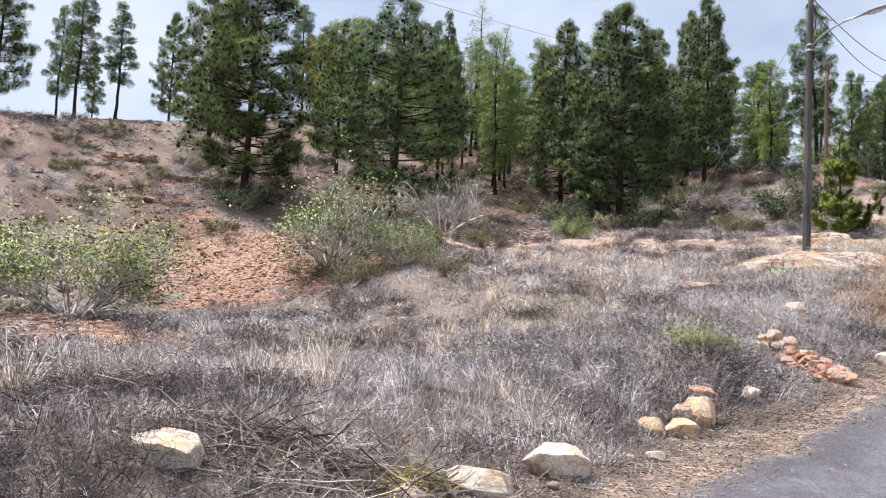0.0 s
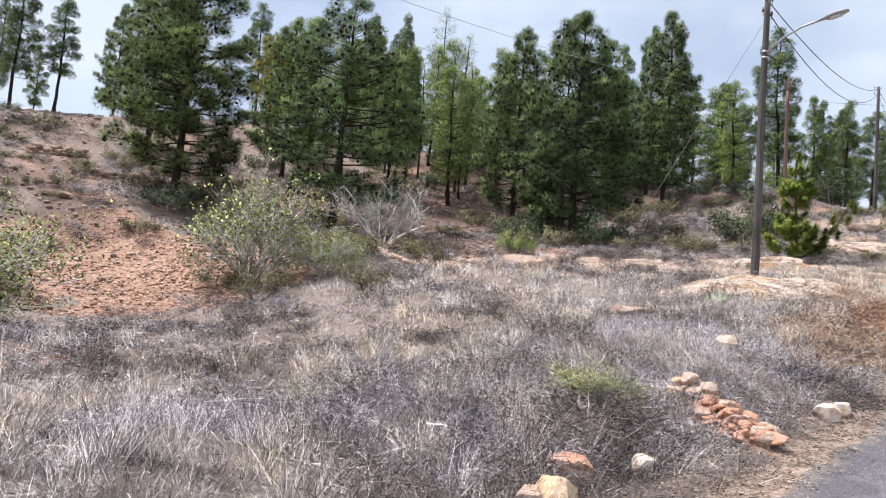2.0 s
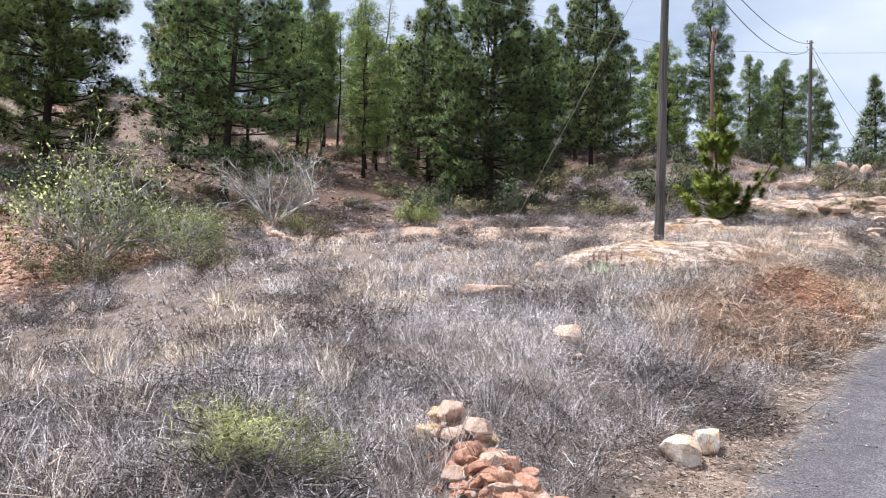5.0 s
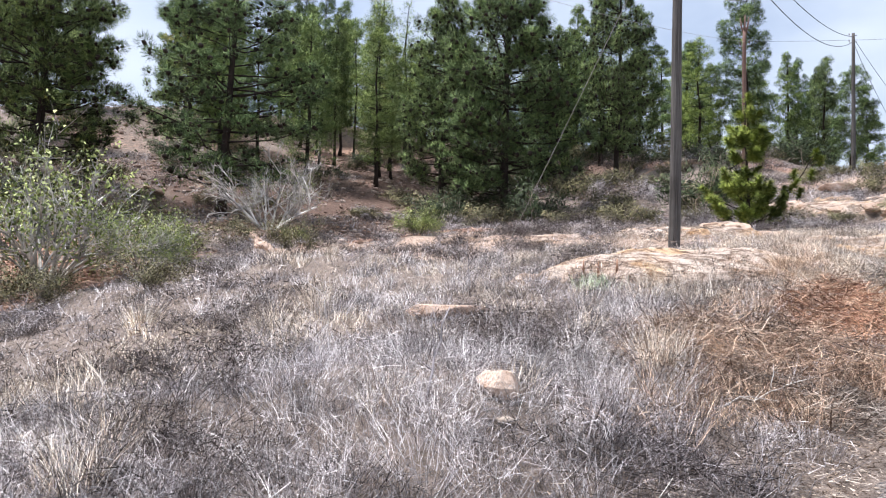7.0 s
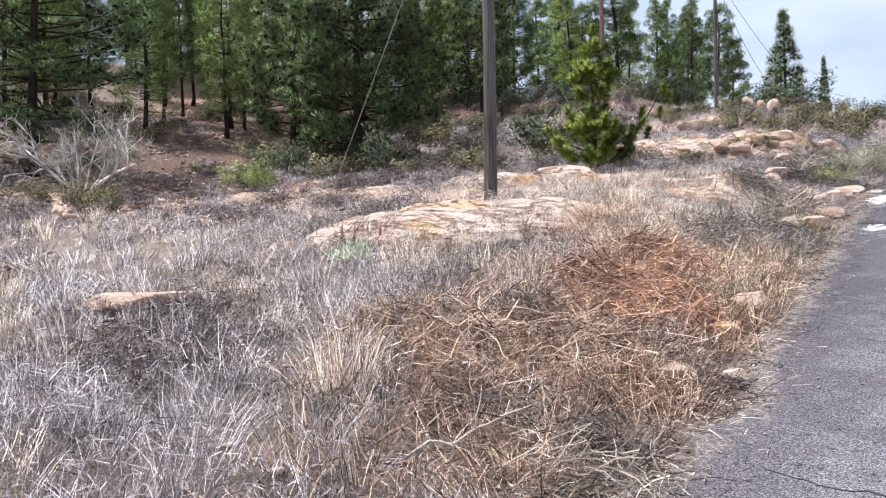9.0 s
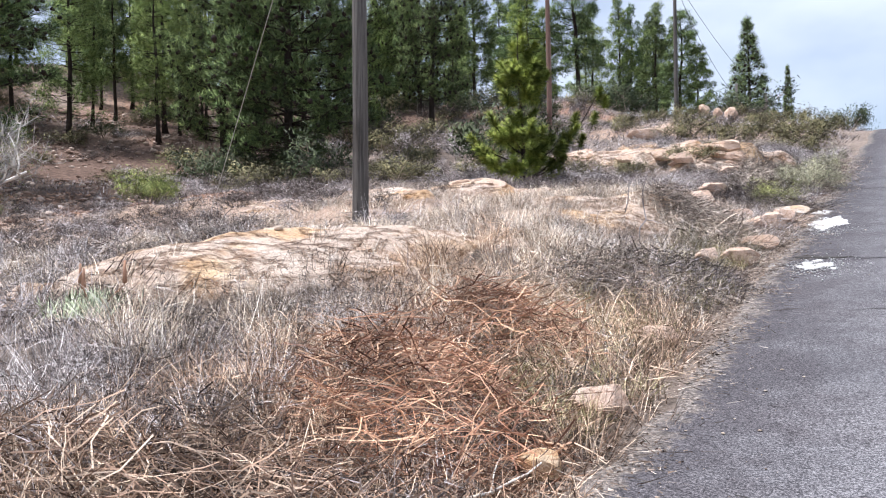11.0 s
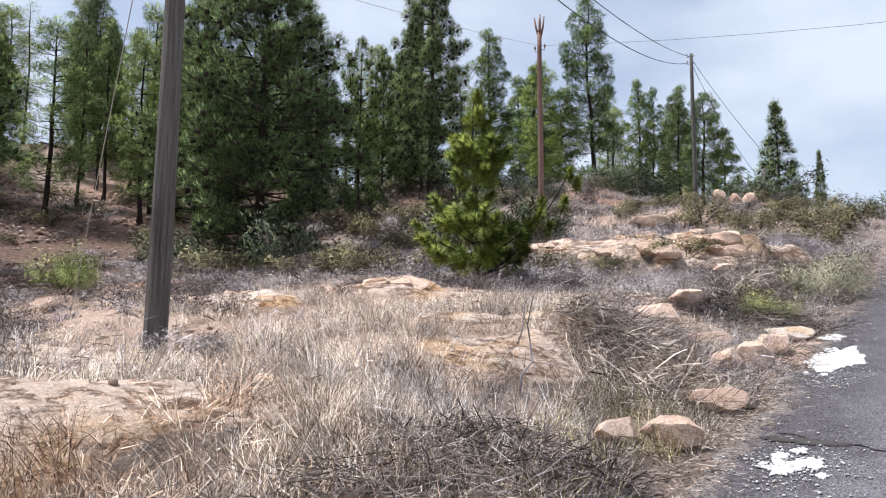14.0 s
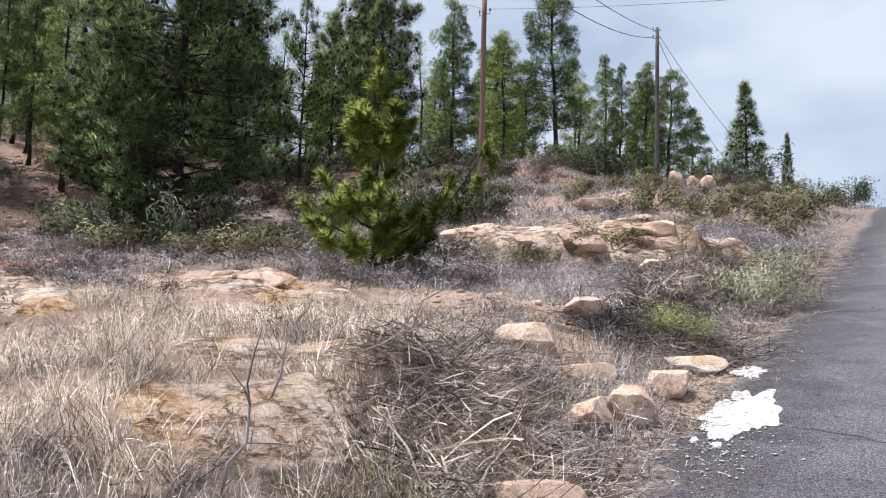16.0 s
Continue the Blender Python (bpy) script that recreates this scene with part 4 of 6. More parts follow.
def pine_meshes(seed, h, radius, bare, whorls, per, shape, puffs, count, length, width, needle, thick=0.19, ragged=0.35, lean=0.15, spread=0.14):
    """Trunk with limbs, and crown, of a pine h metres tall. bare: the part of the trunk with no limbs."""
    rng = np.random.default_rng(seed)
    zs = np.linspace(0, h, 14)
    sway = np.cumsum(rng.normal(size=(14, 2)) * 0.05, 0) * lean * 4
    line = np.column_stack([sway - sway[0], zs - 0.25])
    trunk = tubes(line[None], (thick * (1 - zs / h) ** 0.8 + 0.018 + 0.10 * np.exp(-zs * 2.5))[None], 9)
    starts, ways, bends, lens = [], [], [], []
    for k in range(whorls):
        u = (k + rng.uniform(0, 0.7)) / whorls
        z = h * (bare + (0.985 - bare) * u)
        size = radius * shape(u)
        a0 = rng.uniform(0, 6.28)
        for j in range(per if u < 0.85 else max(3, per - 2)):
            if rng.random() < ragged * 0.3:
                continue
            a = a0 + j * 6.283 / per + rng.normal() * 0.3
            ln = max(0.25, size * rng.uniform(1 - ragged, 1.12))
            lift = rng.uniform(-0.05, 0.3) + 0.55 * u ** 2
            starts.append([np.interp(z, zs, line[:, 0]), np.interp(z, zs, line[:, 1]), z])
            ways.append([math.cos(a) * ln, math.sin(a) * ln, ln * (lift - 0.22)])
            bends.append([0, 0, ln * rng.uniform(0.12, 0.34)])
            lens.append(ln)
    starts, ways, bends, lens = map(np.array, (starts, ways, bends, lens))
    main = paths_of(starts, ways, bends, 5, 0.02, rng)
    r0 = 0.012 + 0.011 * lens
    limbs = tubes(main, r0[:, None] * np.array([1, 0.8, 0.6, 0.4, 0.18])[None], 4)
    # side shoots
    at, out, shoots, shoot_r = [], [], [], []
    for i in range(len(starts)):
        heading = unit(ways[i] * np.array([1, 1, 0.3]))
        side = np.array([-heading[1], heading[0], 0])
        m = max(2, int(round(puffs * lens[i] / radius * rng.uniform(0.75, 1.2))) + 1)
        for k in range(m):
            s = 1 - 0.72 * (k / m) * rng.uniform(0.8, 1.1)
            p = starts[i] + ways[i] * s + bends[i] * s * s
            if k == 0:
                tip, o = p, heading
            else:
                sgn = 1 if k % 2 else -1
                reach = lens[i] * rng.uniform(0.10, 0.34) * (1.15 - s * 0.5)
                o = unit(heading * 0.8 + side * sgn * rng.uniform(0.5, 1.1))
                tip = p + o * reach + np.array([0, 0, rng.uniform(0.02, 0.30) * min(1.0, lens[i])])
                shoots.append(np.stack([p, (p + tip) / 2 - np.array([0, 0, 0.03]), tip]))
                shoot_r.append(r0[i] * 0.35)
            at.append(tip)
            out.append(o)
    shoots = np.array(shoots)
    twigs = ribbons(rng, shoots[:, 0], shoots[:, 2] - shoots[:, 0], np.zeros((len(shoots), 3)), np.array(shoot_r) * 2, 1)
    top = np.array([[line[-1, 0], line[-1, 1], h - 0.1 - 0.25 * k] for k in range(3)])
    at, out = np.concatenate([np.array(at), top]), np.concatenate([np.array(out), np.tile([0, 0, 1.0], (3, 1))])
    crown = needle_puffs(rng, at, out, count, length, width, spread)
    # broad crowns also get the bark-dark shade balls, joined to the wood
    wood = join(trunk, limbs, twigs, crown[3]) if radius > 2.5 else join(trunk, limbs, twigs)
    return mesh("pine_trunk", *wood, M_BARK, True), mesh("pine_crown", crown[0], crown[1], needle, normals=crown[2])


def full(u):
    return float(np.interp(u, [0, 0.08, 0.25, 0.5, 0.75, 0.9, 1], [0.66, 0.88, 1.0, 0.88, 0.58, 0.33, 0.07]))


def slim(u):
    return (1 - u) ** 0.5 * (0.55 + 0.45 * math.sin(u * 2.6)) + 0.08


def cone(u):
    return (1 - u) ** 0.95 + 0.03


PINES = {
    "full_a": pine_meshes(1, 12.5, 3.7, 0.10, 24, 7, full, 7, 150, 0.28, 0.019, M_NEEDLE, 0.20, 0.34, spread=0.14),
    "full_b": pine_meshes(2, 13.0, 3.9, 0.11, 20, 5, full, 7, 140, 0.28, 0.019, M_NEEDLE, 0.19, 0.46, spread=0.14),
    "full_c": pine_meshes(3, 13.5, 3.2, 0.12, 24, 6, full, 7, 150, 0.28, 0.019, M_NEEDLE, 0.20, 0.42, spread=0.14),
    "slim_a": pine_meshes(4, 13.0, 2.2, 0.24, 19, 4, slim, 6, 115, 0.25, 0.030, M_NEEDLE, 0.15, 0.5, 0.25, 0.16),
    "slim_b": pine_meshes(5, 13.0, 2.0, 0.30, 17, 4, slim, 6, 115, 0.25, 0.030, M_NEEDLE, 0.14, 0.6, 0.3, 0.16),
    "pale_a": pine_meshes(6, 12.0, 2.2, 0.12, 19, 5, slim, 5, 64, 0.28, 0.027, M_PALE, 0.12, 0.5, 0.25, 0.15),
    "sparse": pine_meshes(7, 13.0, 2.0, 0.26, 15, 3, slim, 4, 18, 0.34, 0.028, M_PALE, 0.11, 0.55, 0.25),
    "yellow": pine_meshes(8, 8.5, 2.1, 0.10, 17, 5, full, 5, 30, 0.32, 0.04, M_YELLOW, 0.10, 0.45, 0.2),
    "cone": pine_meshes(9, 12.0, 2.7, 0.06, 28, 6, cone, 6, 64, 0.30, 0.024, M_NEEDLE, 0.17, 0.3),
}
PINE_HEIGHT = {"full_a": 12.5, "full_b": 13.0, "full_c": 13.5, "slim_a": 13.0, "slim_b": 13.0, "pale_a": 12.0, "sparse": 13.0, "yellow": 8.5, "cone": 12.0}
PINE_WORDS = {"full": "dense dark green pine with a broad crown to the ground", "slim": "tall slender dark pine with a bare lower trunk",
              "pale": "slender light green pine with an airy crown", "spars": "thin sparse pale pine showing the sky through its crown",
              "yellow": "young yellow-green pine at the forest's edge", "cone": "dark green cone-shaped pine on the ridge"}


def pine(kind, x, y, h, wide=1.0, turn=0.0):
    s = h / PINE_HEIGHT[kind]
    words = next(w for k, w in PINE_WORDS.items() if kind.startswith(k))
    root = thing("pine_tree", x, y, ground_at(x, y), words, "tree", "pines on the hillside", turn=turn, size=(s * wide, s * wide, s))
    part("trunk", PINES[kind][0], root, "dark fissured bark with limbs")
    part("crown", PINES[kind][1], root)


# the large pines in front
for row in (("full_a", -39.0, 23.3, 13.4, 0.98, 0.3), ("full_b", -32.6, 29.1, 13.0, 1.12, 1.9), ("full_c", -28.6, 40.0, 12.8, 0.85, 0.0), ("full_a", -23.8, 39.2, 13.2, 0.95, 2.5),
            ("full_c", -24.4, 51.5, 14.0, 0.72, 4.0), ("full_b", -29.0, 46.0, 12.5, 0.75, 5.0), ("full_b", -44.5, 34.0, 11.5, 0.8, 3.3), ("full_c", -51.7, 27.6, 14.3, 0.85, 1.0)):
    pine(*row)
# along the crest to the west
for row in (("slim_a", -66.5, 23.1, 12.0, 0.95, 0.2), ("slim_b", -65.3, 26.1, 10.3, 1.1, 1.2), ("slim_b", -74.4, 24.3, 12.0, 0.9, 2.2), ("full_c", -62.5, 16.2, 12.5, 0.75, 3.0),
            ("full_c", -66.1, 31.2, 10.4, 0.7, 0.9), ("slim_b", -77.9, 28.8, 8.6, 0.9, 1.7), ("full_c", -61.0, 34.0, 10.0, 0.8, 2.0)):
    pine(*row)
# in the gaps behind
for row in (("yellow", -55.6, 40.1, 9.3, 1.1, 0.4), ("sparse", -61.3, 48.5, 11.8, 0.9, 1.1), ("sparse", -51.2, 56.5, 15.2, 1.0, 2.0), ("yellow", -45.2, 52.3, 8.0, 0.7, 0.0), ("slim_a", -42.1, 43.8, 10.8, 0.75, 1.0),
            ("slim_b", -41.0, 41.6, 13.3, 0.55, 0.0), ("pale_a", -52.9, 63.9, 10.0, 1.1, 2.9), ("pale_a", -47.5, 46.5, 9.8, 0.8, 4.1), ("slim_b", -38.5, 50.5, 11.0, 0.8, 3.6), ("slim_a", -56.0, 52.0, 11.0, 1.0, 0.5)):
    pine(*row)
# on the ridge
for row in (("full_c", -27.5, 55.0, 13.0, 0.62, 1.5), ("full_b", -27.5, 49.3, 10.3, 0.55, 2.6), ("full_c", -30.5, 55.0, 9.5, 0.6, 3.0), ("slim_a", -35.8, 77.0, 17.2, 0.9, 0.0), ("slim_a", -22.8, 70.0, 15.6, 0.95, 1.1),
            ("pale_a", -26.3, 69.0, 10.8, 1.1, 2.2), ("slim_b", -23.0, 80.2, 12.3, 0.9, 0.7), ("slim_b", -24.7, 88.9, 14.5, 0.8, 1.8), ("slim_a", -21.7, 86.9, 13.6, 0.9, 2.7), ("slim_a", -17.6, 79.0, 10.4, 1.2, 3.5)):
    pine(*row)
for row in (("cone", -14.2, 91.9, 14.1, 0.95, 0.0), ("cone", -10.6, 90.5, 9.3, 0.5, 1.0), ("slim_b", -38.7, 87.9, 15.9, 1.0, 0.0), ("pale_a", -31.1, 94.0, 16.5, 0.9, 1.0), ("slim_a", -25.3, 99.9, 17.0, 1.0, 2.0), ("slim_b", -29.1, 72.7, 12.0, 1.3, 4.0),
            ("pale_a", -32.9, 82.0, 14.5, 1.2, 1.4), ("full_c", -34.5, 62.5, 11.0, 0.8, 2.0), ("pale_a", -40.0, 66.0, 12.0, 1.1, 3.1), ("slim_a", -20.0, 95.0, 12.0, 1.0, 5.0)):
    pine(*row)
# the wood beyond
rng = np.random.default_rng(51)
for k in range(26):
    fx, fy = rng.uniform(-82, -26), rng.uniform(62, 112)
    if fx < -60 and fy > 90:
        continue
    pine(("slim_a", "pale_a", "slim_b", "sparse")[k % 4], fx, fy, rng.uniform(10, 15), rng.uniform(0.9, 1.3), rng.uniform(0, 6))


rng = np.random.default_rng(52)
for k in range(40):
    fx, fy = rng.uniform(-66, -36), rng.uniform(34, 60)
    if fy < 25 - 0.42 * (fx + 20):
        continue
    pine(("pale_a", "sparse", "pale_a", "slim_a", "pale_a", "pale_a")[k % 6], fx, fy, rng.uniform(8.5, 13), rng.uniform(0.9, 1.2), rng.uniform(0, 6))


def foliage(name, bits, material):
    return mesh(name, bits[0], bits[1], material, normals=bits[2])


def bottle_brush(rng, at, heading, axis, count, length, width):
    """Long needles standing out round the last part of a shoot."""
    n = len(at)
    s = rng.random((n * count, 1))
    hd = np.repeat(heading, count, 0)
    base = np.repeat(at, count, 0) - hd * axis * (1 - s)
    aim = unit(unit(rng.normal(size=(n * count, 3))) + hd * (0.35 + 0.9 * s))
    ln = length * rng.uniform(0.75, 1.1, (n * count, 1)) * (1.05 - 0.3 * s)
    v, t = ribbons(rng, base, aim * ln, np.array([0, 0, -0.02]) * np.ones((n * count, 3)), np.full(n * count, width), 1)
    return v, t, unit(v - np.repeat(np.repeat(at - heading * axis * 0.6, count, 0), 3, 0) + np.array([0, 0, 0.06]))


def young_pine():
    rng = np.random.default_rng(33)
    h = 4.2
    root = thing("young_pine_tree", -9.65, 32.4, ground_at(-9.65, 32.4), "young bright green pine with tufted long needles", "tree")
    zs = np.linspace(-0.2, h - 0.25, 10)
    line = np.column_stack([0.05 * np.sin(zs * 1.4), 0.05 * np.cos(zs) - 0.05, zs])
    part("trunk", mesh("young_trunk", *tubes(line[None], np.linspace(0.065, 0.014, 10)[None], 8), M_BARK, True), root)
    at, head = [np.array([0.0, 0, h - 0.05])], [np.array([0, 0, 1.0])]
    for k, (z, reach, n) in enumerate(((0.3, 1.15, 6), (0.65, 1.2, 6), (1.1, 0.85, 5), (1.6, 0.42, 3), (2.15, 0.42, 3), (2.6, 0.62, 5), (3.0, 0.5, 4), (3.45, 0.34, 3))):
        a0 = rng.uniform(0, 6.28)
        for j in range(n):
            a = a0 + j * 6.283 / n + rng.normal() * 0.2
            r = reach * rng.uniform(0.7, 1.15)
            start = np.array([[0, 0, z + rng.normal() * 0.12]])
            way = np.array([[math.cos(a) * r, math.sin(a) * r, r * 0.12]])
            bend = np.array([[0, 0, r * rng.uniform(0.3, 0.6)]])
            part("limb", mesh("young_limb", *tubes(paths_of(start, way, bend, 5), np.linspace(0.022, 0.008, 5)[None], 5), M_BARK, True), root)
            tip = (start + way + bend)[0]
            at.append(tip)
            head.append(unit(way + 2 * bend)[0])
            if r > 0.4:
                for sgn in (-1, 1):
                    o = unit(way[0] + np.array([-way[0, 1], way[0, 0], 0]) * sgn * 0.9 + np.array([0, 0, 0.3]))
                    at.append(start[0] + way[0] * 0.6 + bend[0] * 0.36 + o * 0.3)
                    head.append(unit(o + np.array([0, 0, 0.5])))
    for z in (0.8, 1.3, 1.8, 2.3, 2.8, 3.3, 3.7):
        at.append(np.array([rng.normal() * 0.1, rng.normal() * 0.1, z]))
        head.append(unit(np.array([rng.normal(), rng.normal(), 1.2])))
    part("crown", foliage("young_crown", bottle_brush(rng, np.array(at), np.array(head), 0.36, 420, 0.27, 0.013), M_YOUNG), root)
    # a low side stem that stands apart
    s = np.linspace(0, 1, 7)[:, None]
    stem = np.array([0.1, 0.05, 0.25]) + s * np.array([1.3, 0.85, 0.3]) + s * s * np.array([0.2, 0.3, 1.95])
    part("side_stem", mesh("pine_side_stem", *tubes(stem[None], np.linspace(0.03, 0.012, 7)[None], 6), M_BARK, True), root)
    tips = np.array([stem[6], stem[6] + [0.1, 0.1, -0.2], stem[5] + [0.22, 0.05, 0.0], stem[5] + [-0.24, -0.1, 0.02], stem[4] + [0.2, 0.1, 0], stem[4] + [-0.2, -0.05, 0.05], stem[3] + [0.1, -0.1, 0.1], stem[2] + [0.1, -0.1, 0.15]])
    part("side_crown", foliage("pine_side_crown", bottle_brush(rng, tips, np.tile([0.15, 0.1, 0.9], (8, 1)), 0.28, 400, 0.24, 0.013), M_YOUNG), root)


young_pine()


# ---------------------------------------------------------------- poles, lamp and cables
def bent_cable(name, p, q, sag, r, material, label, category="cable", parent=None, group="overhead cables"):
    s = np.linspace(0, 1, 24)[:, None]
    line = np.array(p) * (1 - s) + np.array(q) * s - np.array([0, 0, 4.0 * sag]) * s * (1 - s)
    ob = new(name, mesh(name, *tubes(line[None], np.full((1, 24), r), 5), material, True))
    tagged(ob, label, category, group, "")
    return ob


def lathe_tube(points, radii, sides=14):
    return tubes(np.array(points, float)[None], np.array(radii, float)[None], sides)


def insulator(root, x, y, z, me):
    ob = part("insulator", me, root)
    ob.location = (x, y, z)


P1, P2, P3 = (-7.98, 23.7), (-13.62, 43.2), (-14.05, 64.4)
Z1, Z2, Z3 = ground_at(*P1), ground_at(*P2), ground_at(*P3)
v, t = lathe_tube([(0, 0, -0.12), (0, 0, -0.02), (0, 0, 0.0), (0, 0, 0.05), (0, 0, 0.06), (0, 0, 0.11), (0, 0, 0.12)], [0.008, 0.008, 0.03, 0.036, 0.026, 0.03, 0.012], 10)
INSULATOR = mesh("insulator", v, t, M_CERAMIC, True)


def street_pole():
    top = 11.5 - Z1
    root = thing("utility_pole", *P1, Z1, "weathered grey wooden utility pole carrying a street lamp", "utility pole", "poles along the lane")
    zs = np.linspace(-0.4, top, 16)
    part("shaft", mesh("pole_shaft", *lathe_tube(np.column_stack([0.01 * np.sin(zs), 0 * zs, zs]), 0.118 - 0.038 * (zs + 0.4) / (top + 0.4), 18), M_POLE, True), root)
    arm = [(0.05, -0.02, 6.35), (0.25, -0.10, 6.55), (0.6, -0.24, 6.70), (1.1, -0.46, 6.80), (1.62, -0.68, 6.80)]
    lamp = part("lamp_arm", mesh("lamp_arm", *lathe_tube(arm, [0.028] * 5, 10), M_STEEL, True), root, "curved galvanised arm")
    v, tr = lathe_tube([(1.55, -0.65, 6.80), (1.67, -0.70, 6.81), (1.87, -0.79, 6.82), (2.12, -0.90, 6.81), (2.32, -0.99, 6.79), (2.37, -1.01, 6.78)], [0.035, 0.06, 0.10, 0.115, 0.08, 0.02], 14)
    v[:, 2] = 6.8 + (v[:, 2] - 6.8) * 0.6
    head = part("lamp_head", mesh("lamp_head", v, tr, M_LAMP, True), root, "grey elongated lamp housing")
    v, tr = lathe_tube([(1.82, -0.765, 6.745), (1.92, -0.81, 6.73), (2.12, -0.90, 6.725), (2.25, -0.96, 6.74)], [0.03, 0.075, 0.08, 0.03], 12)
    v[:, 2] = 6.745 + (v[:, 2] - 6.745) * 0.45
    part("lens", mesh("lamp_lens", v, tr, M_LENS, True), head)
    for z in (6.28, 6.45):
        part("clamp", mesh("lamp_clamp", *lathe_tube([(0, 0, z - 0.025), (0, 0, z + 0.025)], [0.098, 0.098], 16), M_STEEL, True), root)
    for z, side in ((top - 0.18, 1), (top - 0.45, -1), (top - 0.62, 1)):
        insulator(root, 0.12 * side, 0.04, z, INSULATOR)
        part("hook", mesh("hook", *lathe_tube([(0, 0, z - 0.05), (0.12 * side, 0.04, z - 0.1)], [0.01, 0.01], 6), M_STEEL, True), root)


def forked_pole():
    top = 15.2 - Z2
    root = thing("forked_utility_pole", *P2, Z2, "reddish brown wooden pole with a splintered forked top", "utility pole", "poles along the lane")
    zs = np.linspace(-0.4, top, 12)
    part("shaft", mesh("pole_shaft_brown", *lathe_tube(np.column_stack([0.02 * np.sin(zs * 0.7), 0 * zs, zs]), 0.115 - 0.035 * (zs + 0.4) / (top + 0.4), 14), M_POLEBROWN, True), root)
    for k, (a, r, h) in enumerate(((0.4, 0.16, 0.62), (3.4, 0.2, 0.6), (1.9, 0.08, 0.75), (5.0, 0.1, 0.5))):
        tip = [(0, 0, top - 0.25), (r * math.cos(a) * 0.7, r * math.sin(a) * 0.7, top + 0.2), (r * math.cos(a), r * math.sin(a), top + h)]
        part("prong", mesh("pole_prong", *lathe_tube(tip, [0.055, 0.04, 0.022], 7), M_POLEBROWN, True), root, "splintered upright stub")
    for side in (-1, 1):
        insulator(root, 0.2 * side, 0.0, top - 0.6, INSULATOR)
        part("hook", mesh("hook_b", *lathe_tube([(0, 0, top - 0.65), (0.2 * side, 0, top - 0.7)], [0.016, 0.016], 6), M_STEEL, True), root)
    return Z2 + top - 0.5


def far_pole():
    top = 21.7 - Z3
    root = thing("utility_pole", *P3, Z3, "thin dark wooden utility pole on the ridge", "utility pole", "poles along the lane")
    zs = np.linspace(-0.4, top, 8)
    part("shaft", mesh("pole_shaft_far", *lathe_tube(np.column_stack([0 * zs, 0 * zs, zs]), 0.15 - 0.05 * (zs + 0.4) / (top + 0.4), 12), M_POLE, True), root)
    for z in (top - 0.15, top - 0.6):
        part("cross_hook", mesh("hook_c", *lathe_tube([(-0.25, 0, z), (0.2, 0.05, z)], [0.03, 0.03], 6), M_STEEL, True), root)
        insulator(root, -0.25, 0, z + 0.1, INSULATOR)


street_pole()
fork_z = forked_pole()
far_pole()
for px, py, h in ((-13.6, 82.0, 5.6), (-11.6, 84.0, 5.2)):
    root = thing("utility_pole", px, py, ground_at(px, py), "short distant wooden post beyond the ridge", "utility pole", "poles along the lane")
    part("shaft", mesh("post_shaft", *lathe_tube([(0, 0, -0.3), (0, 0, h * 0.5), (0, 0, h)], [0.13, 0.12, 0.10], 10), M_POLE, True), root)

bent_cable("overhead_cable", (*P1, 11.35), (*P3, 21.5), 0.9, 0.016, M_CABLE, "black cable sagging between two poles")
bent_cable("overhead_cable", (*P1, 11.05), (*P3, 21.15), 1.5, 0.016, M_CABLE, "black cable sagging between two poles")
bent_cable("overhead_cable", (*P1, 11.3), (-2.0, -26.0, 7.0), 0.7, 0.014, M_CABLE, "black cable running back over the lane")
bent_cable("overhead_cable", (*P1, 11.4), (14.0, 33.0, 12.4), 0.5, 0.014, M_CABLE, "black cable crossing over the lane")
bent_cable("overhead_cable", (*P2, fork_z), (-12.2, -4.5, 6.9), 1.27, 0.006, M_WIRE, "thin old wire running back along the field")
bent_cable("overhead_cable", (*P2, fork_z), (45.6, 35.1, 12.2), 3.1, 0.006, M_CABLE, "thin wire crossing high over the lane")
bent_cable("overhead_cable", (*P3, 21.4), (-11.6, 84.0, 17.0), 0.6, 0.015, M_CABLE, "black cable running down beyond the ridge")
bent_cable("overhead_cable", (*P3, 21.1), (-13.6, 82.0, 17.0), 0.8, 0.015, M_CABLE, "black cable running down beyond the ridge")
GX, GY = -13.9, 26.2
bent_cable("guy_wire", (*P1, 10.8), (GX, GY, ground_at(GX, GY)), 0.02, 0.007, M_WIRE, "grey steel guy wire anchored in the ground", "guy wire", group="")


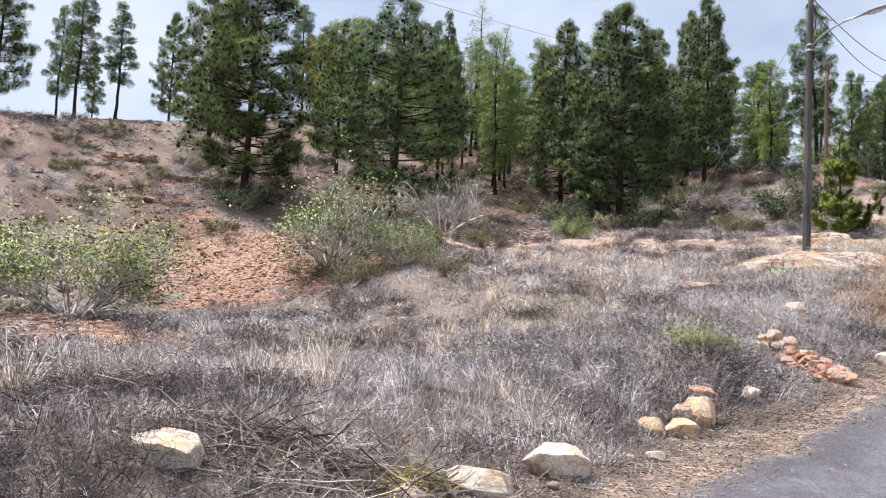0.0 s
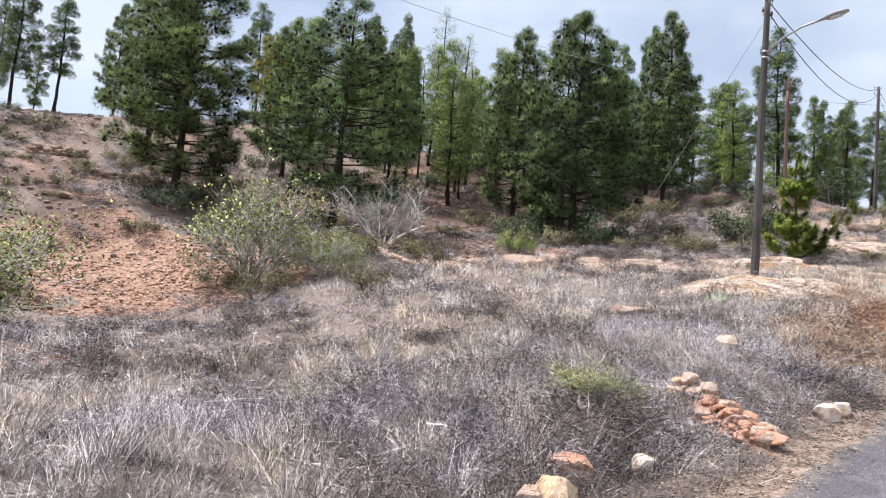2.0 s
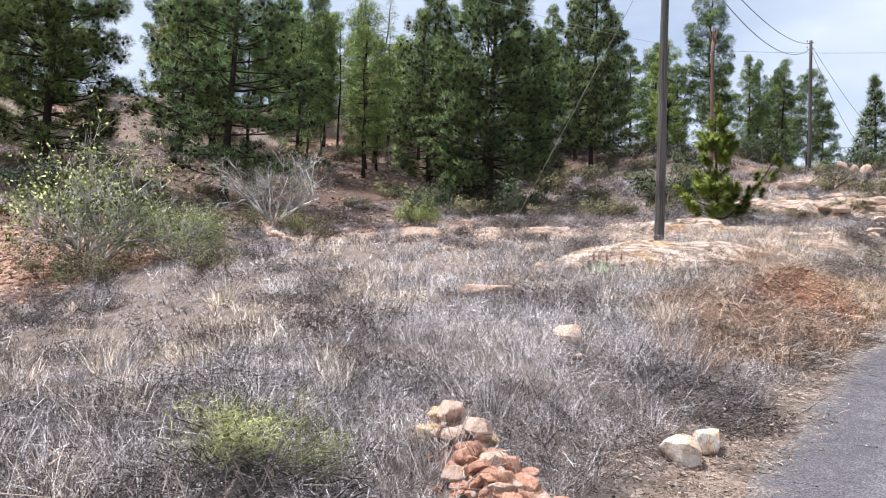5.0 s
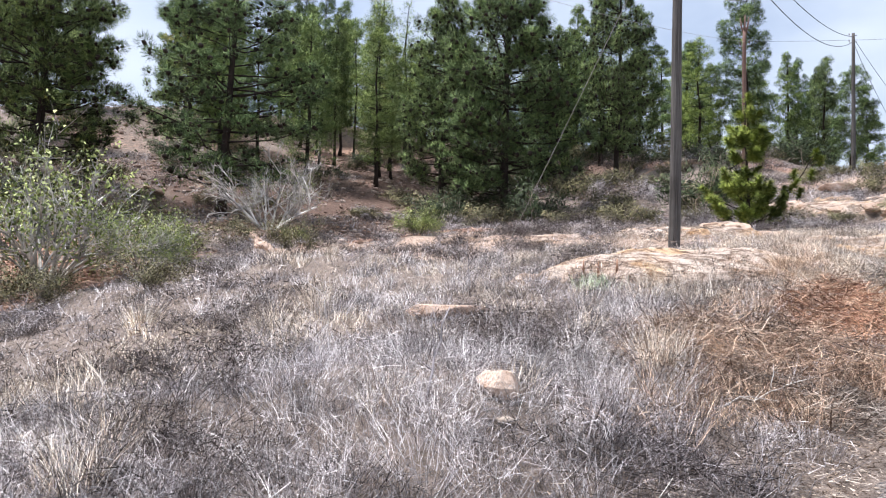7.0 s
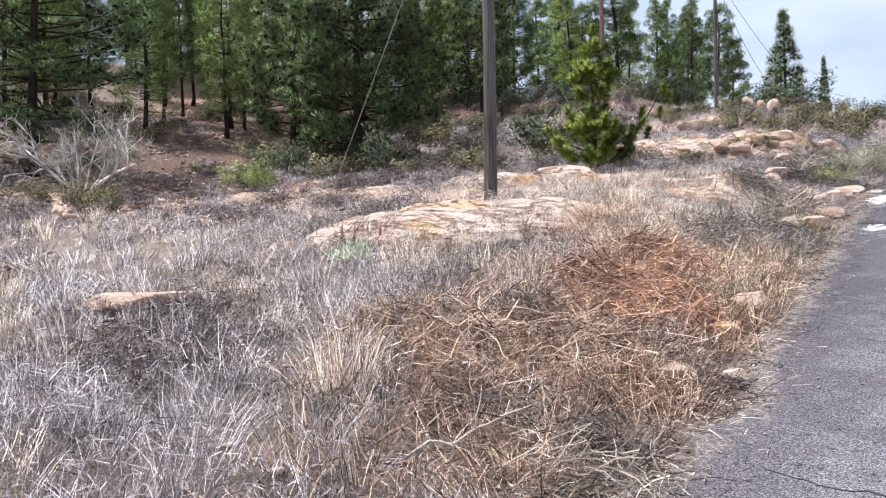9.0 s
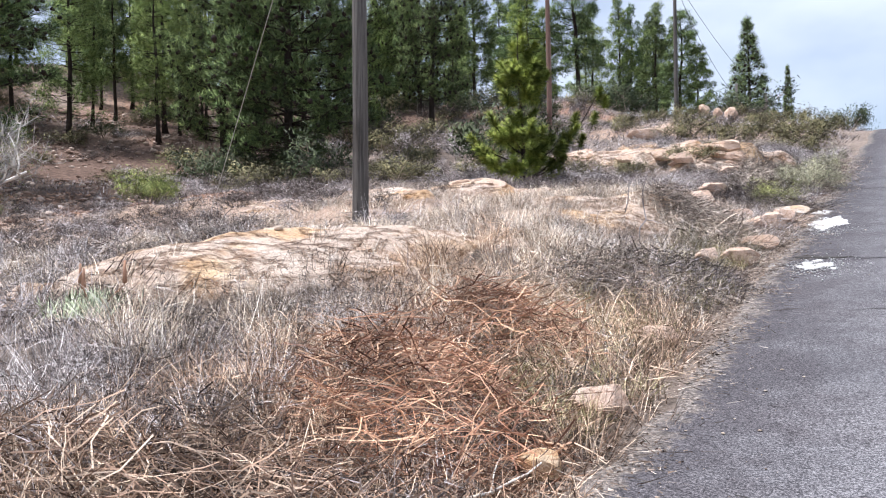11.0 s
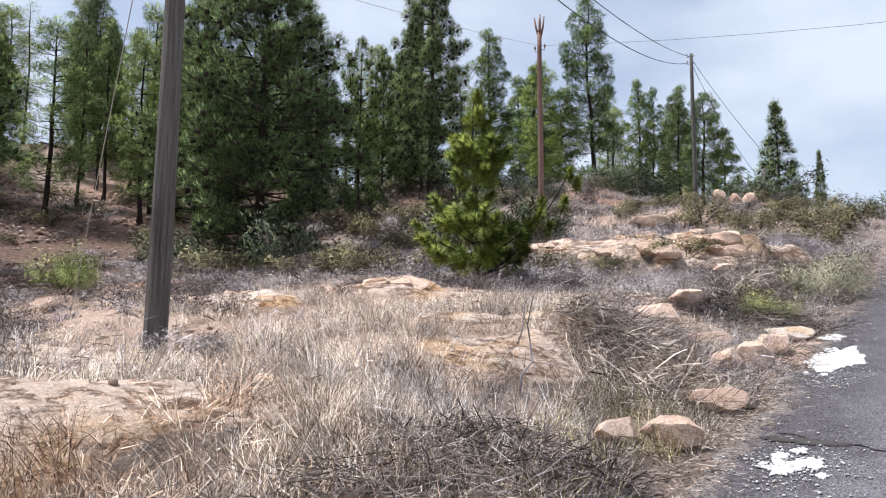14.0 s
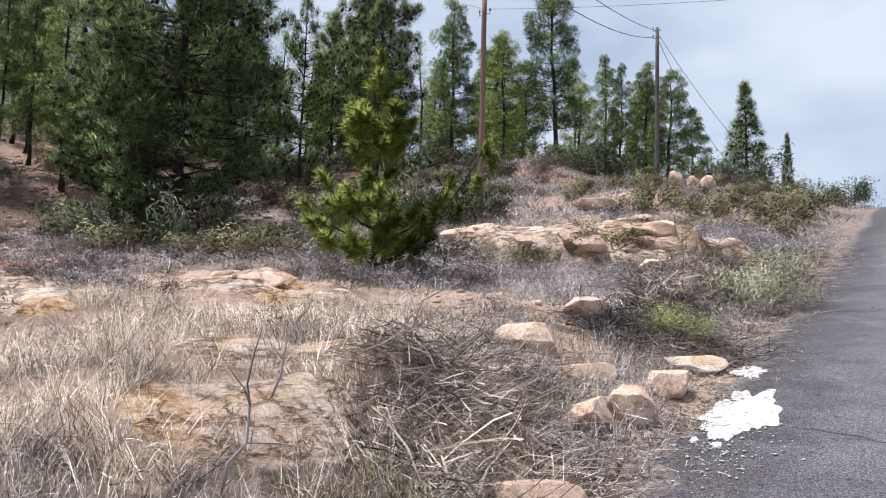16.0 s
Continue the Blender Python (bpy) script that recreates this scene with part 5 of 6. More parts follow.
# ---------------------------------------------------------------- bushes
def grow(rng, stems, h, r, levels, split, keep=0.62, lift=0.55, wander=0.35):
    """Branch lines, level by level: arrays of starts, ways and thickness, and the last tips with their headings."""
    a = rng.uniform(0, 2 * np.pi, stems)
    start = np.column_stack([np.cos(a), np.sin(a), np.zeros(stems)]) * r * 0.10
    start[:, 2] = -0.05
    way = np.column_stack([np.cos(a) * r * 0.55, np.sin(a) * r * 0.55, np.full(stems, h * 0.5)]) * rng.uniform(0.6, 1.1, (stems, 1))
    sets, thick = [], 1.0
    for level in range(levels):
        ln = np.linalg.norm(way, axis=1, keepdims=True)
        bend = rng.normal(size=way.shape) * ln * 0.24
        sets.append((start, way, bend, thick))
        if level == levels - 1:
            break
        s = rng.uniform(0.55, 1.0, (len(start) * split, 1))
        st, wy, bd = np.repeat(start, split, 0), np.repeat(way, split, 0), np.repeat(bend, split, 0)
        start = st + wy * s + bd * s * s
        head = unit(unit(wy) + rng.normal(size=wy.shape) * wander * 1.6 + np.array([0, 0, lift * 0.4]))
        way = head * np.repeat(ln, split, 0) * keep * rng.uniform(0.6, 1.15, (len(start), 1))
        thick *= 0.55
    tips = start + way + bend
    return sets, tips, unit(way)


def bush_meshes(name, seed, h, r, stems, levels, split, leaf_n, leaf_len, leaf_w, wood, leaf, thick=0.03, keep=0.62, spread=0.1, droop=-0.02):
    rng = np.random.default_rng(seed)
    sets, tips, heads = grow(rng, stems, h, r, levels, split, keep)
    bits = []
    for s, w, b, k in sets:
        if k > 0.9 or thick * k > 0.014:
            bits.append(tubes(paths_of(s, w, b, 4), np.full((len(s), 1), thick * k) * np.array([1, 0.85, 0.7, 0.5])[None], 4 if k > 0.4 else 3))
        else:
            bits.append(ribbons(rng, s, w, b, np.full(len(s), thick * k * 2.6), 1))
    branches = mesh(name + "_branches", *join(*bits), wood, True)
    if not leaf_n:
        return branches, None
    c = np.repeat(tips, leaf_n, 0)
    o = np.repeat(heads, leaf_n, 0)
    aim = unit(rng.normal(size=c.shape) + o * 0.5 + np.array([0, 0, 0.3]))
    base = c + rng.normal(size=c.shape) * spread
    ln = leaf_len * rng.uniform(0.6, 1.2, (len(c), 1))
    leaves = ribbons(rng, base, aim * ln, np.array([0, 0, droop]) * np.ones_like(aim), leaf_w * rng.uniform(0.7, 1.2, len(c)), 2 if leaf_w > 0.04 else 1)
    mid = np.array([0, 0, h * 0.25])
    return branches, mesh(name + "_leaves", *leaves, leaf, normals=unit(unit(leaves[0] - mid) + 0.35 * rng.normal(size=leaves[0].shape) + np.array([0, 0, 0.3])))


def bush(name, meshes, x, y, label, category, group="", turn=0.0, size=(1, 1, 1), leaf_label=""):
    root = thing(name, x, y, ground_at(x, y), label, category, group, turn=turn, size=size)
    part("stem", meshes[0], root)
    if meshes[1]:
        part("foliage", meshes[1], root, leaf_label)
    return root


# large shrubs with pale branches at the field's far side
fig_a = bush_meshes("fig_a", 61, 2.2, 2.2, 34, 4, 4, 4, 0.11, 0.05, M_PALEBARK, M_LEAF, 0.034, 0.68, 0.14)
fig_b = bush_meshes("fig_b", 62, 2.6, 1.9, 24, 4, 4, 3, 0.12, 0.06, M_PALEBARK, M_LEAF, 0.045, 0.72, 0.10)
fig_c = bush_meshes("fig_c", 63, 2.7, 2.5, 9, 5, 4, 1, 0.08, 0.03, M_PALEBARK, M_LEAF, 0.07, 0.74, 0.08)
weed = bush_meshes("weed", 64, 1.3, 1.3, 18, 3, 4, 14, 0.10, 0.03, M_TWIG, M_OLIVE, 0.015, 0.6, 0.12)
FIG = "pale-branched shrubs below the pines"
bush("fig_shrub", fig_a, -22.6, 8.3, "sprawling pale-branched shrub with light green leaves", "shrub", FIG, 0.4, (1.3, 1.2, 1.0))
bush("fig_shrub", fig_b, -23.4, 18.1, "tall pale-branched shrub with light green leaf tufts", "shrub", FIG, 1.3, (1.08, 1.08, 1.15))
bush("fig_shrub", fig_a, -21.6, 19.9, "low pale-branched shrub with green leaves", "shrub", FIG, 2.5, (0.62, 0.62, 0.62))
bush("leafless_shrub", fig_c, -27.2, 28.0, "nearly leafless pale grey shrub with crooked branches", "shrub", FIG, 0.5, (0.95, 0.95, 1.0))
bush("weed_clump", weed, -20.6, 16.6, "olive yellow weeds at the foot of a shrub", "weeds", FIG, 0.2, (0.8, 0.8, 0.8))
bush("weed_clump", weed, -23.6, 17.0, "olive yellow weeds at the foot of a shrub", "weeds", FIG, 1.2, (0.7, 0.7, 0.7))
bush("weed_clump", weed, -17.0, 17.7, "brownish olive low weeds in grey grass", "weeds", FIG, 2.2, (0.75, 0.75, 0.55))
bush("weed_clump", weed, -21.4, 25.0, "olive weeds on the stony slope", "weeds", FIG, 3.2, (0.7, 0.7, 0.8))
bush("weed_clump", weed, -25.0, 26.0, "olive weeds at the foot of a pale shrub", "weeds", FIG, 4.2, (0.9, 0.9, 0.6))
bush("weed_clump", weed, -23.4, 22.2, "olive weeds between pale shrubs", "weeds", FIG, 5.2, (1.3, 1.3, 0.7))

green = bush_meshes("green_shrub", 65, 0.9, 0.9, 22, 3, 4, 18, 0.13, 0.018, M_TWIG, M_LEAF, 0.012, 0.6, 0.09)
dark = bush_meshes("dark_shrub", 66, 1.0, 1.1, 16, 3, 4, 9, 0.16, 0.034, M_TWIG, M_DARKLEAF, 0.015, 0.6, 0.1)
olive = bush_meshes("olive_shrub", 67, 0.8, 0.9, 16, 3, 4, 6, 0.13, 0.03, M_TWIG, M_OLIVE, 0.012, 0.6, 0.09)
grey = bush_meshes("grey_shrub", 68, 0.6, 0.7, 20, 3, 3, 7, 0.13, 0.011, M_CUSHION, M_CUSHION, 0.006, 0.62, 0.07)
grey_b = bush_meshes("grey_shrub_b", 69, 0.5, 0.75, 18, 3, 3, 9, 0.13, 0.013, M_SCRUB, M_SCRUB, 0.009, 0.62, 0.07)
LOW = "low shrubs on the hillside"
wiry = bush_meshes("wiry_shrub", 70, 0.55, 0.6, 36, 3, 4, 10, 0.09, 0.006, M_TWIG, M_WEED, 0.005, 0.62, 0.06)
dusty = bush_meshes("dusty_shrub", 72, 0.5, 0.5, 36, 3, 4, 10, 0.07, 0.009, M_TWIG, M_SAGE, 0.006, 0.6, 0.05)
bush("dark_green_shrub", dark, -36.0, 21.5, "low dark green shrub under a large pine", "shrub", LOW, 0.3, (1.6, 1.3, 1.1))
bush("dark_green_shrub", dark, -37.3, 23.2, "low dark green shrub under a large pine", "shrub", LOW, 1.3, (1.3, 1.3, 1.0))
bush("green_shrub", green, -20.8, 30.0, "rounded bright green shrub on the stony slope", "shrub", LOW, 0.2, (0.95, 0.95, 1.0))
bush("green_shrub", green, -24.0, 26.8, "small yellow-green shrub on stony soil", "shrub", LOW, 1.2, (0.5, 0.5, 0.5))
bush("yellow_green_weed", wiry, -4.6, 9.9, "straggling yellow-green weed among dead twigs", "weeds", LOW, 2.2, (0.95, 0.85, 0.7))
bush("pale_green_weed", dusty, -7.0, 8.1, "dusty green low shrub in grey grass", "weeds", LOW, 0.7, (0.8, 0.8, 0.55))
bush("roadside_shrub", dusty, -3.2, 32.3, "dusty grey-green cushion shrub at the lane's edge", "shrub", LOW, 0.1, (1.25, 1.25, 1.4))
bush("roadside_shrub", wiry, -3.42, 29.5, "wiry green shrub at the lane's edge", "shrub", LOW, 0.9, (0.7, 0.8, 0.75))
bush("roadside_shrub", olive, -4.3, 40.5, "olive shrub at the lane's edge", "shrub", LOW, 0.5, (1.0, 1.0, 0.9))
bush("roadside_shrub", olive, -4.6, 45.5, "yellow-green shrub at the lane's edge", "shrub", LOW, 0.5, (1.3, 1.3, 1.1))
bush("roadside_shrub", olive, -4.2, 50.5, "olive shrub at the lane's edge", "shrub", LOW, 1.5, (1.2, 1.2, 1.1))
bush("roadside_shrub", dark, -3.9, 57.0, "green shrub where the lane tops the ridge", "shrub", LOW, 1.5, (1.0, 1.0, 1.1))
bush("large_shrub", dark, -10.6, 66.0, "large rounded dark shrub on the ridge", "shrub", LOW, 0.5, (2.3, 2.3, 2.0))
bush("large_shrub", olive, -7.0, 63.0, "olive shrub on the ridge", "shrub", LOW, 0.5, (1.5, 1.5, 1.3))

def tan_at(x, y):
    return np.maximum(plate(x, y, -3.9, 18.4, 1.25, 3.2, -0.05), 0.6 * plate(x, y, -4.2, 21.5, 1.0, 1.4))


def straw_at(x, y):
    return np.maximum.reduce([plate(x, y, -6.0, 24.5, 3.6, 4.8, 0.1), 1.0 * plate(x, y, -11.2, 13.8, 4.4, 2.0, 0.4), 0.7 * plate(x, y, -8.0, 11.2, 1.6, 1.0), 0.85 * plate(x, y, -7.2, 29.0, 3.5, 2.2), 0.7 * plate(x, y, -9.5, 19.0, 4, 2.5), 0.6 * plate(x, y, -14.0, 21.0, 4, 2, 0.3)])


def cover_at(x, y):
    """How thickly the ground is grown over, 0 to 1."""
    open_ground = 1 - np.maximum.reduce([1.0 * smooth(0.05, 0.5, bedrock(x, y)), 0.93 * pale_at(x, y) * smooth(-3.4, -4.5, x), 0.95 * plate(x, y, -29, 17.5, 7, 5.5, 0.2), 0.9 * plate(x, y, -25.5, 31.0, 6.5, 2.8, 0.3), 0.9 * plate(x, y, -19, 6.6, 5.5, 1.5, 0.2), plate(x, y, -3.6, 10.8, 0.75, 0.26, -0.38)])
    rim = -3.15 + 0.4 * smooth(11, 16, y) - 0.1 * smooth(21, 25, y)
    edge = smooth(rim, rim - 0.5, x + 0.5 * (vnoise(x, y, 0.8, 7) - 0.5))
    return np.clip(open_ground * edge * smooth(27, 20, -x) * smooth(46, 36, y), 0, 1)


rng = np.random.default_rng(71)


def sow(n, x0, x1, y0, y1, kinds, small, big, squash=0.9, keep=lambda x, y: 1.0):
    done = 0
    while done < n:
        x, y = rng.uniform(x0, x1), rng.uniform(y0, y1)
        if rng.random() > keep(x, y):
            continue
        me, name, label = kinds[int(rng.integers(0, len(kinds)))]
        s = rng.uniform(small, big)
        bush(name, me, x, y, label, "shrub", LOW, rng.uniform(0, 6), (s, s, s * squash * rng.uniform(0.8, 1.2)))
        done += 1


K_GREY = (grey, "grey_shrub", "low grey-brown cushion shrub on dry soil")
K_GREYB = (grey_b, "grey_shrub", "low pale grey cushion shrub on dry soil")
K_OLIVE = (olive, "olive_shrub", "olive brown shrub on the stony slope")
K_DARK = (dark, "dark_green_shrub", "dark green shrub at the forest's edge")
sow(44, -32, -13, 36, 46, [K_OLIVE, K_OLIVE, K_DARK, K_GREY, K_GREYB], 0.8, 1.8)
sow(22, -26, -12, 45, 58, [K_OLIVE, K_GREYB, K_DARK, K_GREY], 0.8, 1.6)
sow(110, -60, -31, 6, 27, [K_OLIVE, K_GREYB, K_OLIVE, K_GREY], 0.6, 1.4, 0.8)
sow(30, -42, -30, 26, 42, [K_GREY, K_GREYB, K_OLIVE], 0.6, 1.3, 0.8)
sow(22, -30, -17, 34, 39, [K_GREY, K_GREYB, K_OLIVE, K_GREY], 0.5, 1.2, 0.8)
sow(60, -24, -7.5, 23.0, 33, [K_GREY, K_GREY, K_GREYB], 0.5, 1.0, 0.8, lambda x, y: 1 - float(bedrock(x, y)))
sow(30, -18, -4.5, 32, 46, [K_GREY, K_OLIVE, K_GREYB], 0.6, 1.2, 0.8, lambda x, y: 1 - 0.9 * float(bedrock(x, y)))
sow(26, -14, -3.8, 46, 62, [K_OLIVE, K_GREY, K_OLIVE], 0.6, 1.2, 0.85)
sow(26, -62, -38, 33, 58, [K_OLIVE, K_DARK, K_GREYB], 1.0, 2.0, 0.8)
sow(22, -35, -23, 45, 58, [K_DARK, K_OLIVE, K_GREY], 1.1, 2.0, 0.85)
sow(18, -36, -16, 58, 74, [K_DARK, K_OLIVE], 1.4, 2.4, 0.8)
sow(44, -20, -5.5, 6, 25, [K_GREY], 0.45, 0.95, 0.7, lambda x, y: float(cover_at(x, y)) * float(smooth(0.35, 0.6, vnoise(x, y, 2.6, 77))))
sow(22, -26, -10, 3, 16, [K_GREY, K_GREYB], 0.6, 1.2, 0.8)


def aloe():
    g = np.random.default_rng(81)
    root = thing("succulent_plant", -6.95, 18.95, ground_at(-6.95, 18.95), "pale blue-green rosette plant with brown flower spikes", "plant")
    n = 620
    a, e = g.uniform(0, 6.28, n), g.uniform(0.2, 1.5, n)
    aim = np.column_stack([np.cos(a) * np.cos(e), np.sin(a) * np.cos(e), np.sin(e)])
    base = np.column_stack([g.normal(size=(n, 2)) * 0.12, np.full(n, 0.02)])
    v, t = ribbons(g, base, aim * g.uniform(0.12, 0.23, (n, 1)), np.array([0, 0, 0.05]) * np.ones((n, 3)), np.full(n, 0.016), 3)
    part("rosette", mesh("succulent_leaves", v, t, M_ALOE, normals=unit(unit(v) + np.array([0, 0, 0.5]))), root)
    for sx, sy, h in ((0.25, 0.1, 0.46), (0.1, -0.15, 0.40), (-0.25, 0.05, 0.44)):
        part("flower_spike", mesh("flower_spike", *lathe_tube([(sx * 0.3, sy * 0.3, 0.1), (sx, sy, h * 0.6), (sx, sy, h * 0.62), (sx, sy, h)], [0.006, 0.006, 0.02, 0.008], 6), M_RUST, True), root, "brown flower spike")


aloe()


# ---------------------------------------------------------------- dead wood and brush
def tapes(rng, paths, radii):
    """Flat stems along paths, each turned its own way: far lighter than round ones."""
    n, k, _ = paths.shape
    way = unit(np.gradient(paths, axis=1))
    side = unit(np.cross(way, rng.normal(size=(n, 1, 3)))) * radii[..., None]
    verts = np.stack([paths - side, paths + side], 2).reshape(-1, 3)
    tri = []
    for i in range(k - 1):
        tri += [(2 * i, 2 * i + 1, 2 * i + 3), (2 * i, 2 * i + 3, 2 * i + 2)]
    return verts, (np.array(tri)[None] + (np.arange(n) * 2 * k)[:, None, None]).reshape(-1, 3)


def brush_pile(x, y, rx, ry, h, n, length, thick, material, label, seed, turn=0.0, name="brush_pile", arch=0.25):
    g = np.random.default_rng(seed)
    n = int(n * 1.8)
    thick, length = thick * 0.8, length * 0.85
    a, r = g.uniform(0, 2 * np.pi, n), np.sqrt(g.uniform(0, 1, n))
    c, s = math.cos(turn), math.sin(turn)
    u, v = np.cos(a) * r * rx, np.sin(a) * r * ry
    bx, by = u * c - v * s, u * s + v * c
    top = h * (1 - r ** 2)
    bz = land_z(x + bx, y + by) - ground_at(x, y) + top * g.uniform(0.0, 1.0, n)
    b = turn + g.normal(size=n) * 0.9 + np.where(g.random(n) < 0.5, 0, np.pi)
    ln = length * g.uniform(0.35, 1.15, n)
    way = np.column_stack([np.cos(b), np.sin(b), g.normal(size=n) * 0.5 + 0.15]) * ln[:, None]
    bend = np.column_stack([g.normal(size=(n, 2)) * 0.38, -g.uniform(0, arch * 1.4, n)]) * ln[:, None]
    base = np.column_stack([bx, by, bz]) - way * 0.5
    p = paths_of(base, way, bend, 5, 0.045, g)
    floor = land_z(x + p[..., 0], y + p[..., 1]) - ground_at(x, y) + 0.005
    p[..., 2] = np.maximum(p[..., 2], floor)
    rad = thick * g.uniform(0.4, 1.3, (n, 1)) * np.array([1, 0.9, 0.8, 0.65, 0.4])[None]
    return single(name, mesh(name, *tapes(g, p, rad), material), x, y, ground_at(x, y), label, "brush pile", kind="stuff")


brush_pile(-4.3, 3.35, 1.15, 0.5, 0.3, 420, 1.0, 0.006, M_TWIG, "heap of long grey dead stems beside the lane", 1, 0.5)
brush_pile(-3.8, 3.75, 0.3, 0.22, 0.2, 200, 0.5, 0.005, M_GOLD, "tuft of yellow dry stalks on a brush heap", 2, 1.0)
brush_pile(-4.25, 9.3, 0.75, 0.95, 0.36, 1300, 0.6, 0.0042, M_CUSHION, "dark heap of tangled dead twigs beside stones", 3, 0.3)
brush_pile(-4.1, 7.6, 0.55, 0.9, 0.22, 420, 0.5, 0.0034, M_CUSHION, "dark tangle of dead twigs behind stones", 13, 1.3)
brush_pile(-3.75, 18.7, 0.75, 0.95, 0.55, 1050, 0.45, 0.0048, M_RUST, "heap of rust-red dead fronds beside the lane", 4, 0.8)
brush_pile(-4.0, 20.3, 0.7, 0.7, 0.4, 620, 0.45, 0.0055, M_RUST, "low heap of rust-red dead fronds", 24, 0.4)
brush_pile(-4.4, 16.9, 0.95, 0.8, 0.34, 900, 0.55, 0.0044, M_TAN, "tangle of tan dead stalks", 5, 0.4)
brush_pile(-3.7, 17.4, 0.6, 0.9, 0.42, 800, 0.5, 0.0044, M_TAN, "upper tangle of tan dead stalks", 25, 1.1)
# dark twigs laid beneath the tan stalks to paint the shade in their gaps
brush_pile(-3.65, 17.6, 0.5, 1.3, 0.28, 700, 0.45, 0.0036, M_CUSHION, "dark twigs added as the shaded gaps under tan stalks", 6, 1.2)
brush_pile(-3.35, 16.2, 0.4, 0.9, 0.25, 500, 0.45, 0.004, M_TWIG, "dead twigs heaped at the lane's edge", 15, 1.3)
# near-black twigs standing in for deep shade low in the verge
brush_pile(-3.45, 14.0, 0.5, 0.9, 0.22, 600, 0.45, 0.0036, M_CUSHION, "dark twigs added as deep shade at the lane's edge", 16, 1.0)
brush_pile(-4.2, 21.2, 0.5, 0.4, 0.2, 300, 0.45, 0.004, M_STRAW, "pale straw lying on a brush heap", 7, 0.2)
brush_pile(-3.75, 25.7, 0.6, 0.9, 0.42, 420, 0.7, 0.0062, M_LITTER, "bleached dead stems arching over a heap", 28, 0.9, arch=0.5)
brush_pile(-3.75, 25.75, 0.65, 1.0, 0.36, 1300, 0.55, 0.004, M_TWIG, "heap of brown-grey dead stems beside the lane", 8, 0.9)
brush_pile(-4.1, 26.8, 0.6, 0.6, 0.28, 700, 0.5, 0.004, M_TWIG, "tangle of dead stems in dry grass", 9, 0.2)
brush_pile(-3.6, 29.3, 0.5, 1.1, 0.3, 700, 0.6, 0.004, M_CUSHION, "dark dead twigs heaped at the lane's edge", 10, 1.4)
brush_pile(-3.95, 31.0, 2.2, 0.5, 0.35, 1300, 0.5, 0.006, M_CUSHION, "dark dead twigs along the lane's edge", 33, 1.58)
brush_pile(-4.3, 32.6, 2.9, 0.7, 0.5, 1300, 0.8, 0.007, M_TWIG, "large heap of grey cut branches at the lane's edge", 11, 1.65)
# two low strips of dark twigs, added as the shadow beneath the roadside growth
brush_pile(-3.25, 18.6, 1.6, 0.3, 0.16, 800, 0.35, 0.0034, M_CUSHION, "dark twigs added as shade under roadside stalks", 17, 1.55)
brush_pile(-3.3, 22.4, 1.8, 0.3, 0.16, 800, 0.35, 0.0034, M_CUSHION, "dark twigs added as shade under greenish grass", 18, 1.62)
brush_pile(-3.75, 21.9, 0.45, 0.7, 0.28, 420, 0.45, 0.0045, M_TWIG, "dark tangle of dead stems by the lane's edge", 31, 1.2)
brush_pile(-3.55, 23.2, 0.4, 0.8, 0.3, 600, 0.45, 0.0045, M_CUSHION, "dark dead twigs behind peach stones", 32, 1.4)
brush_pile(-3.6, 22.6, 0.45, 0.9, 0.25, 700, 0.45, 0.004, M_LITTER, "dry stalks lying by the lane's edge", 12, 1.3)


def dead_branch(x, y, vec, thick, seed, label, material=M_TWIG, twigs=4):
    g = np.random.default_rng(seed)
    vec = np.array(vec, float)
    ln = np.linalg.norm(vec)
    root = thing("dead_branch", x, y, ground_at(x, y), label, "dead branch", "fallen branches")
    main = paths_of(np.array([[0, 0, 0.02]]), vec[None], g.normal(size=(1, 3)) * ln * 0.08, 7, 0.025, g)
    part("stem", mesh("dead_stem", *tubes(main, (thick * np.linspace(1, 0.35, 7))[None], 6), material, True), root)
    for k in range(twigs):
        s = main[0, 2 + k % 4]
        w = unit(vec + g.normal(size=3) * ln * 0.55) * ln * g.uniform(0.2, 0.42)
        line = paths_of(s[None], w[None], g.normal(size=(1, 3)) * ln * 0.05, 5, 0.02, g)
        part("twig", mesh("dead_twig", *tubes(line, (thick * np.linspace(0.55, 0.15, 5))[None], 4), material, True), root)


dead_branch(-5.05, 13.4, (-0.2, 0.35, 0.62), 0.012, 1, "dark forked dead stem standing in grey grass", M_SCRUB, 3)
dead_branch(-4.7, 11.9, (0.16, 0.22, 0.05), 0.02, 2, "short bleached stick on dry grass", M_PALEBARK, 0)
dead_branch(-3.75, 13.35, (0.35, 0.75, 0.06), 0.010, 3, "pale forked branch lying on dry scrub", M_PALEBARK, 5)
dead_branch(-4.0, 15.6, (0.5, 0.6, 0.1), 0.009, 4, "pale broken branch lying on dry scrub", M_PALEBARK, 4)
dead_branch(-4.2, 24.2, (0.1, 0.25, 0.85), 0.009, 5, "dark upright dead stalk in straw", M_SCRUB, 2)
dead_branch(-4.6, 24.9, (0.05, 0.1, 0.8), 0.007, 6, "thin upright dead stalk in straw", M_SCRUB, 2)
dead_branch(-8.7, 18.3, (-0.15, 0.1, 0.8), 0.012, 7, "bare forked dead stem in grey grass", M_SCRUB, 6)
dead_branch(-4.2, 2.7, (-0.9, 0.5, 0.3), 0.011, 8, "long dark dead branch on a brush heap", M_SCRUB, 5)
dead_branch(-3.9, 3.9, (-0.9, 0.1, 0.45), 0.010, 9, "long grey dead branch on a brush heap", M_TWIG, 5)
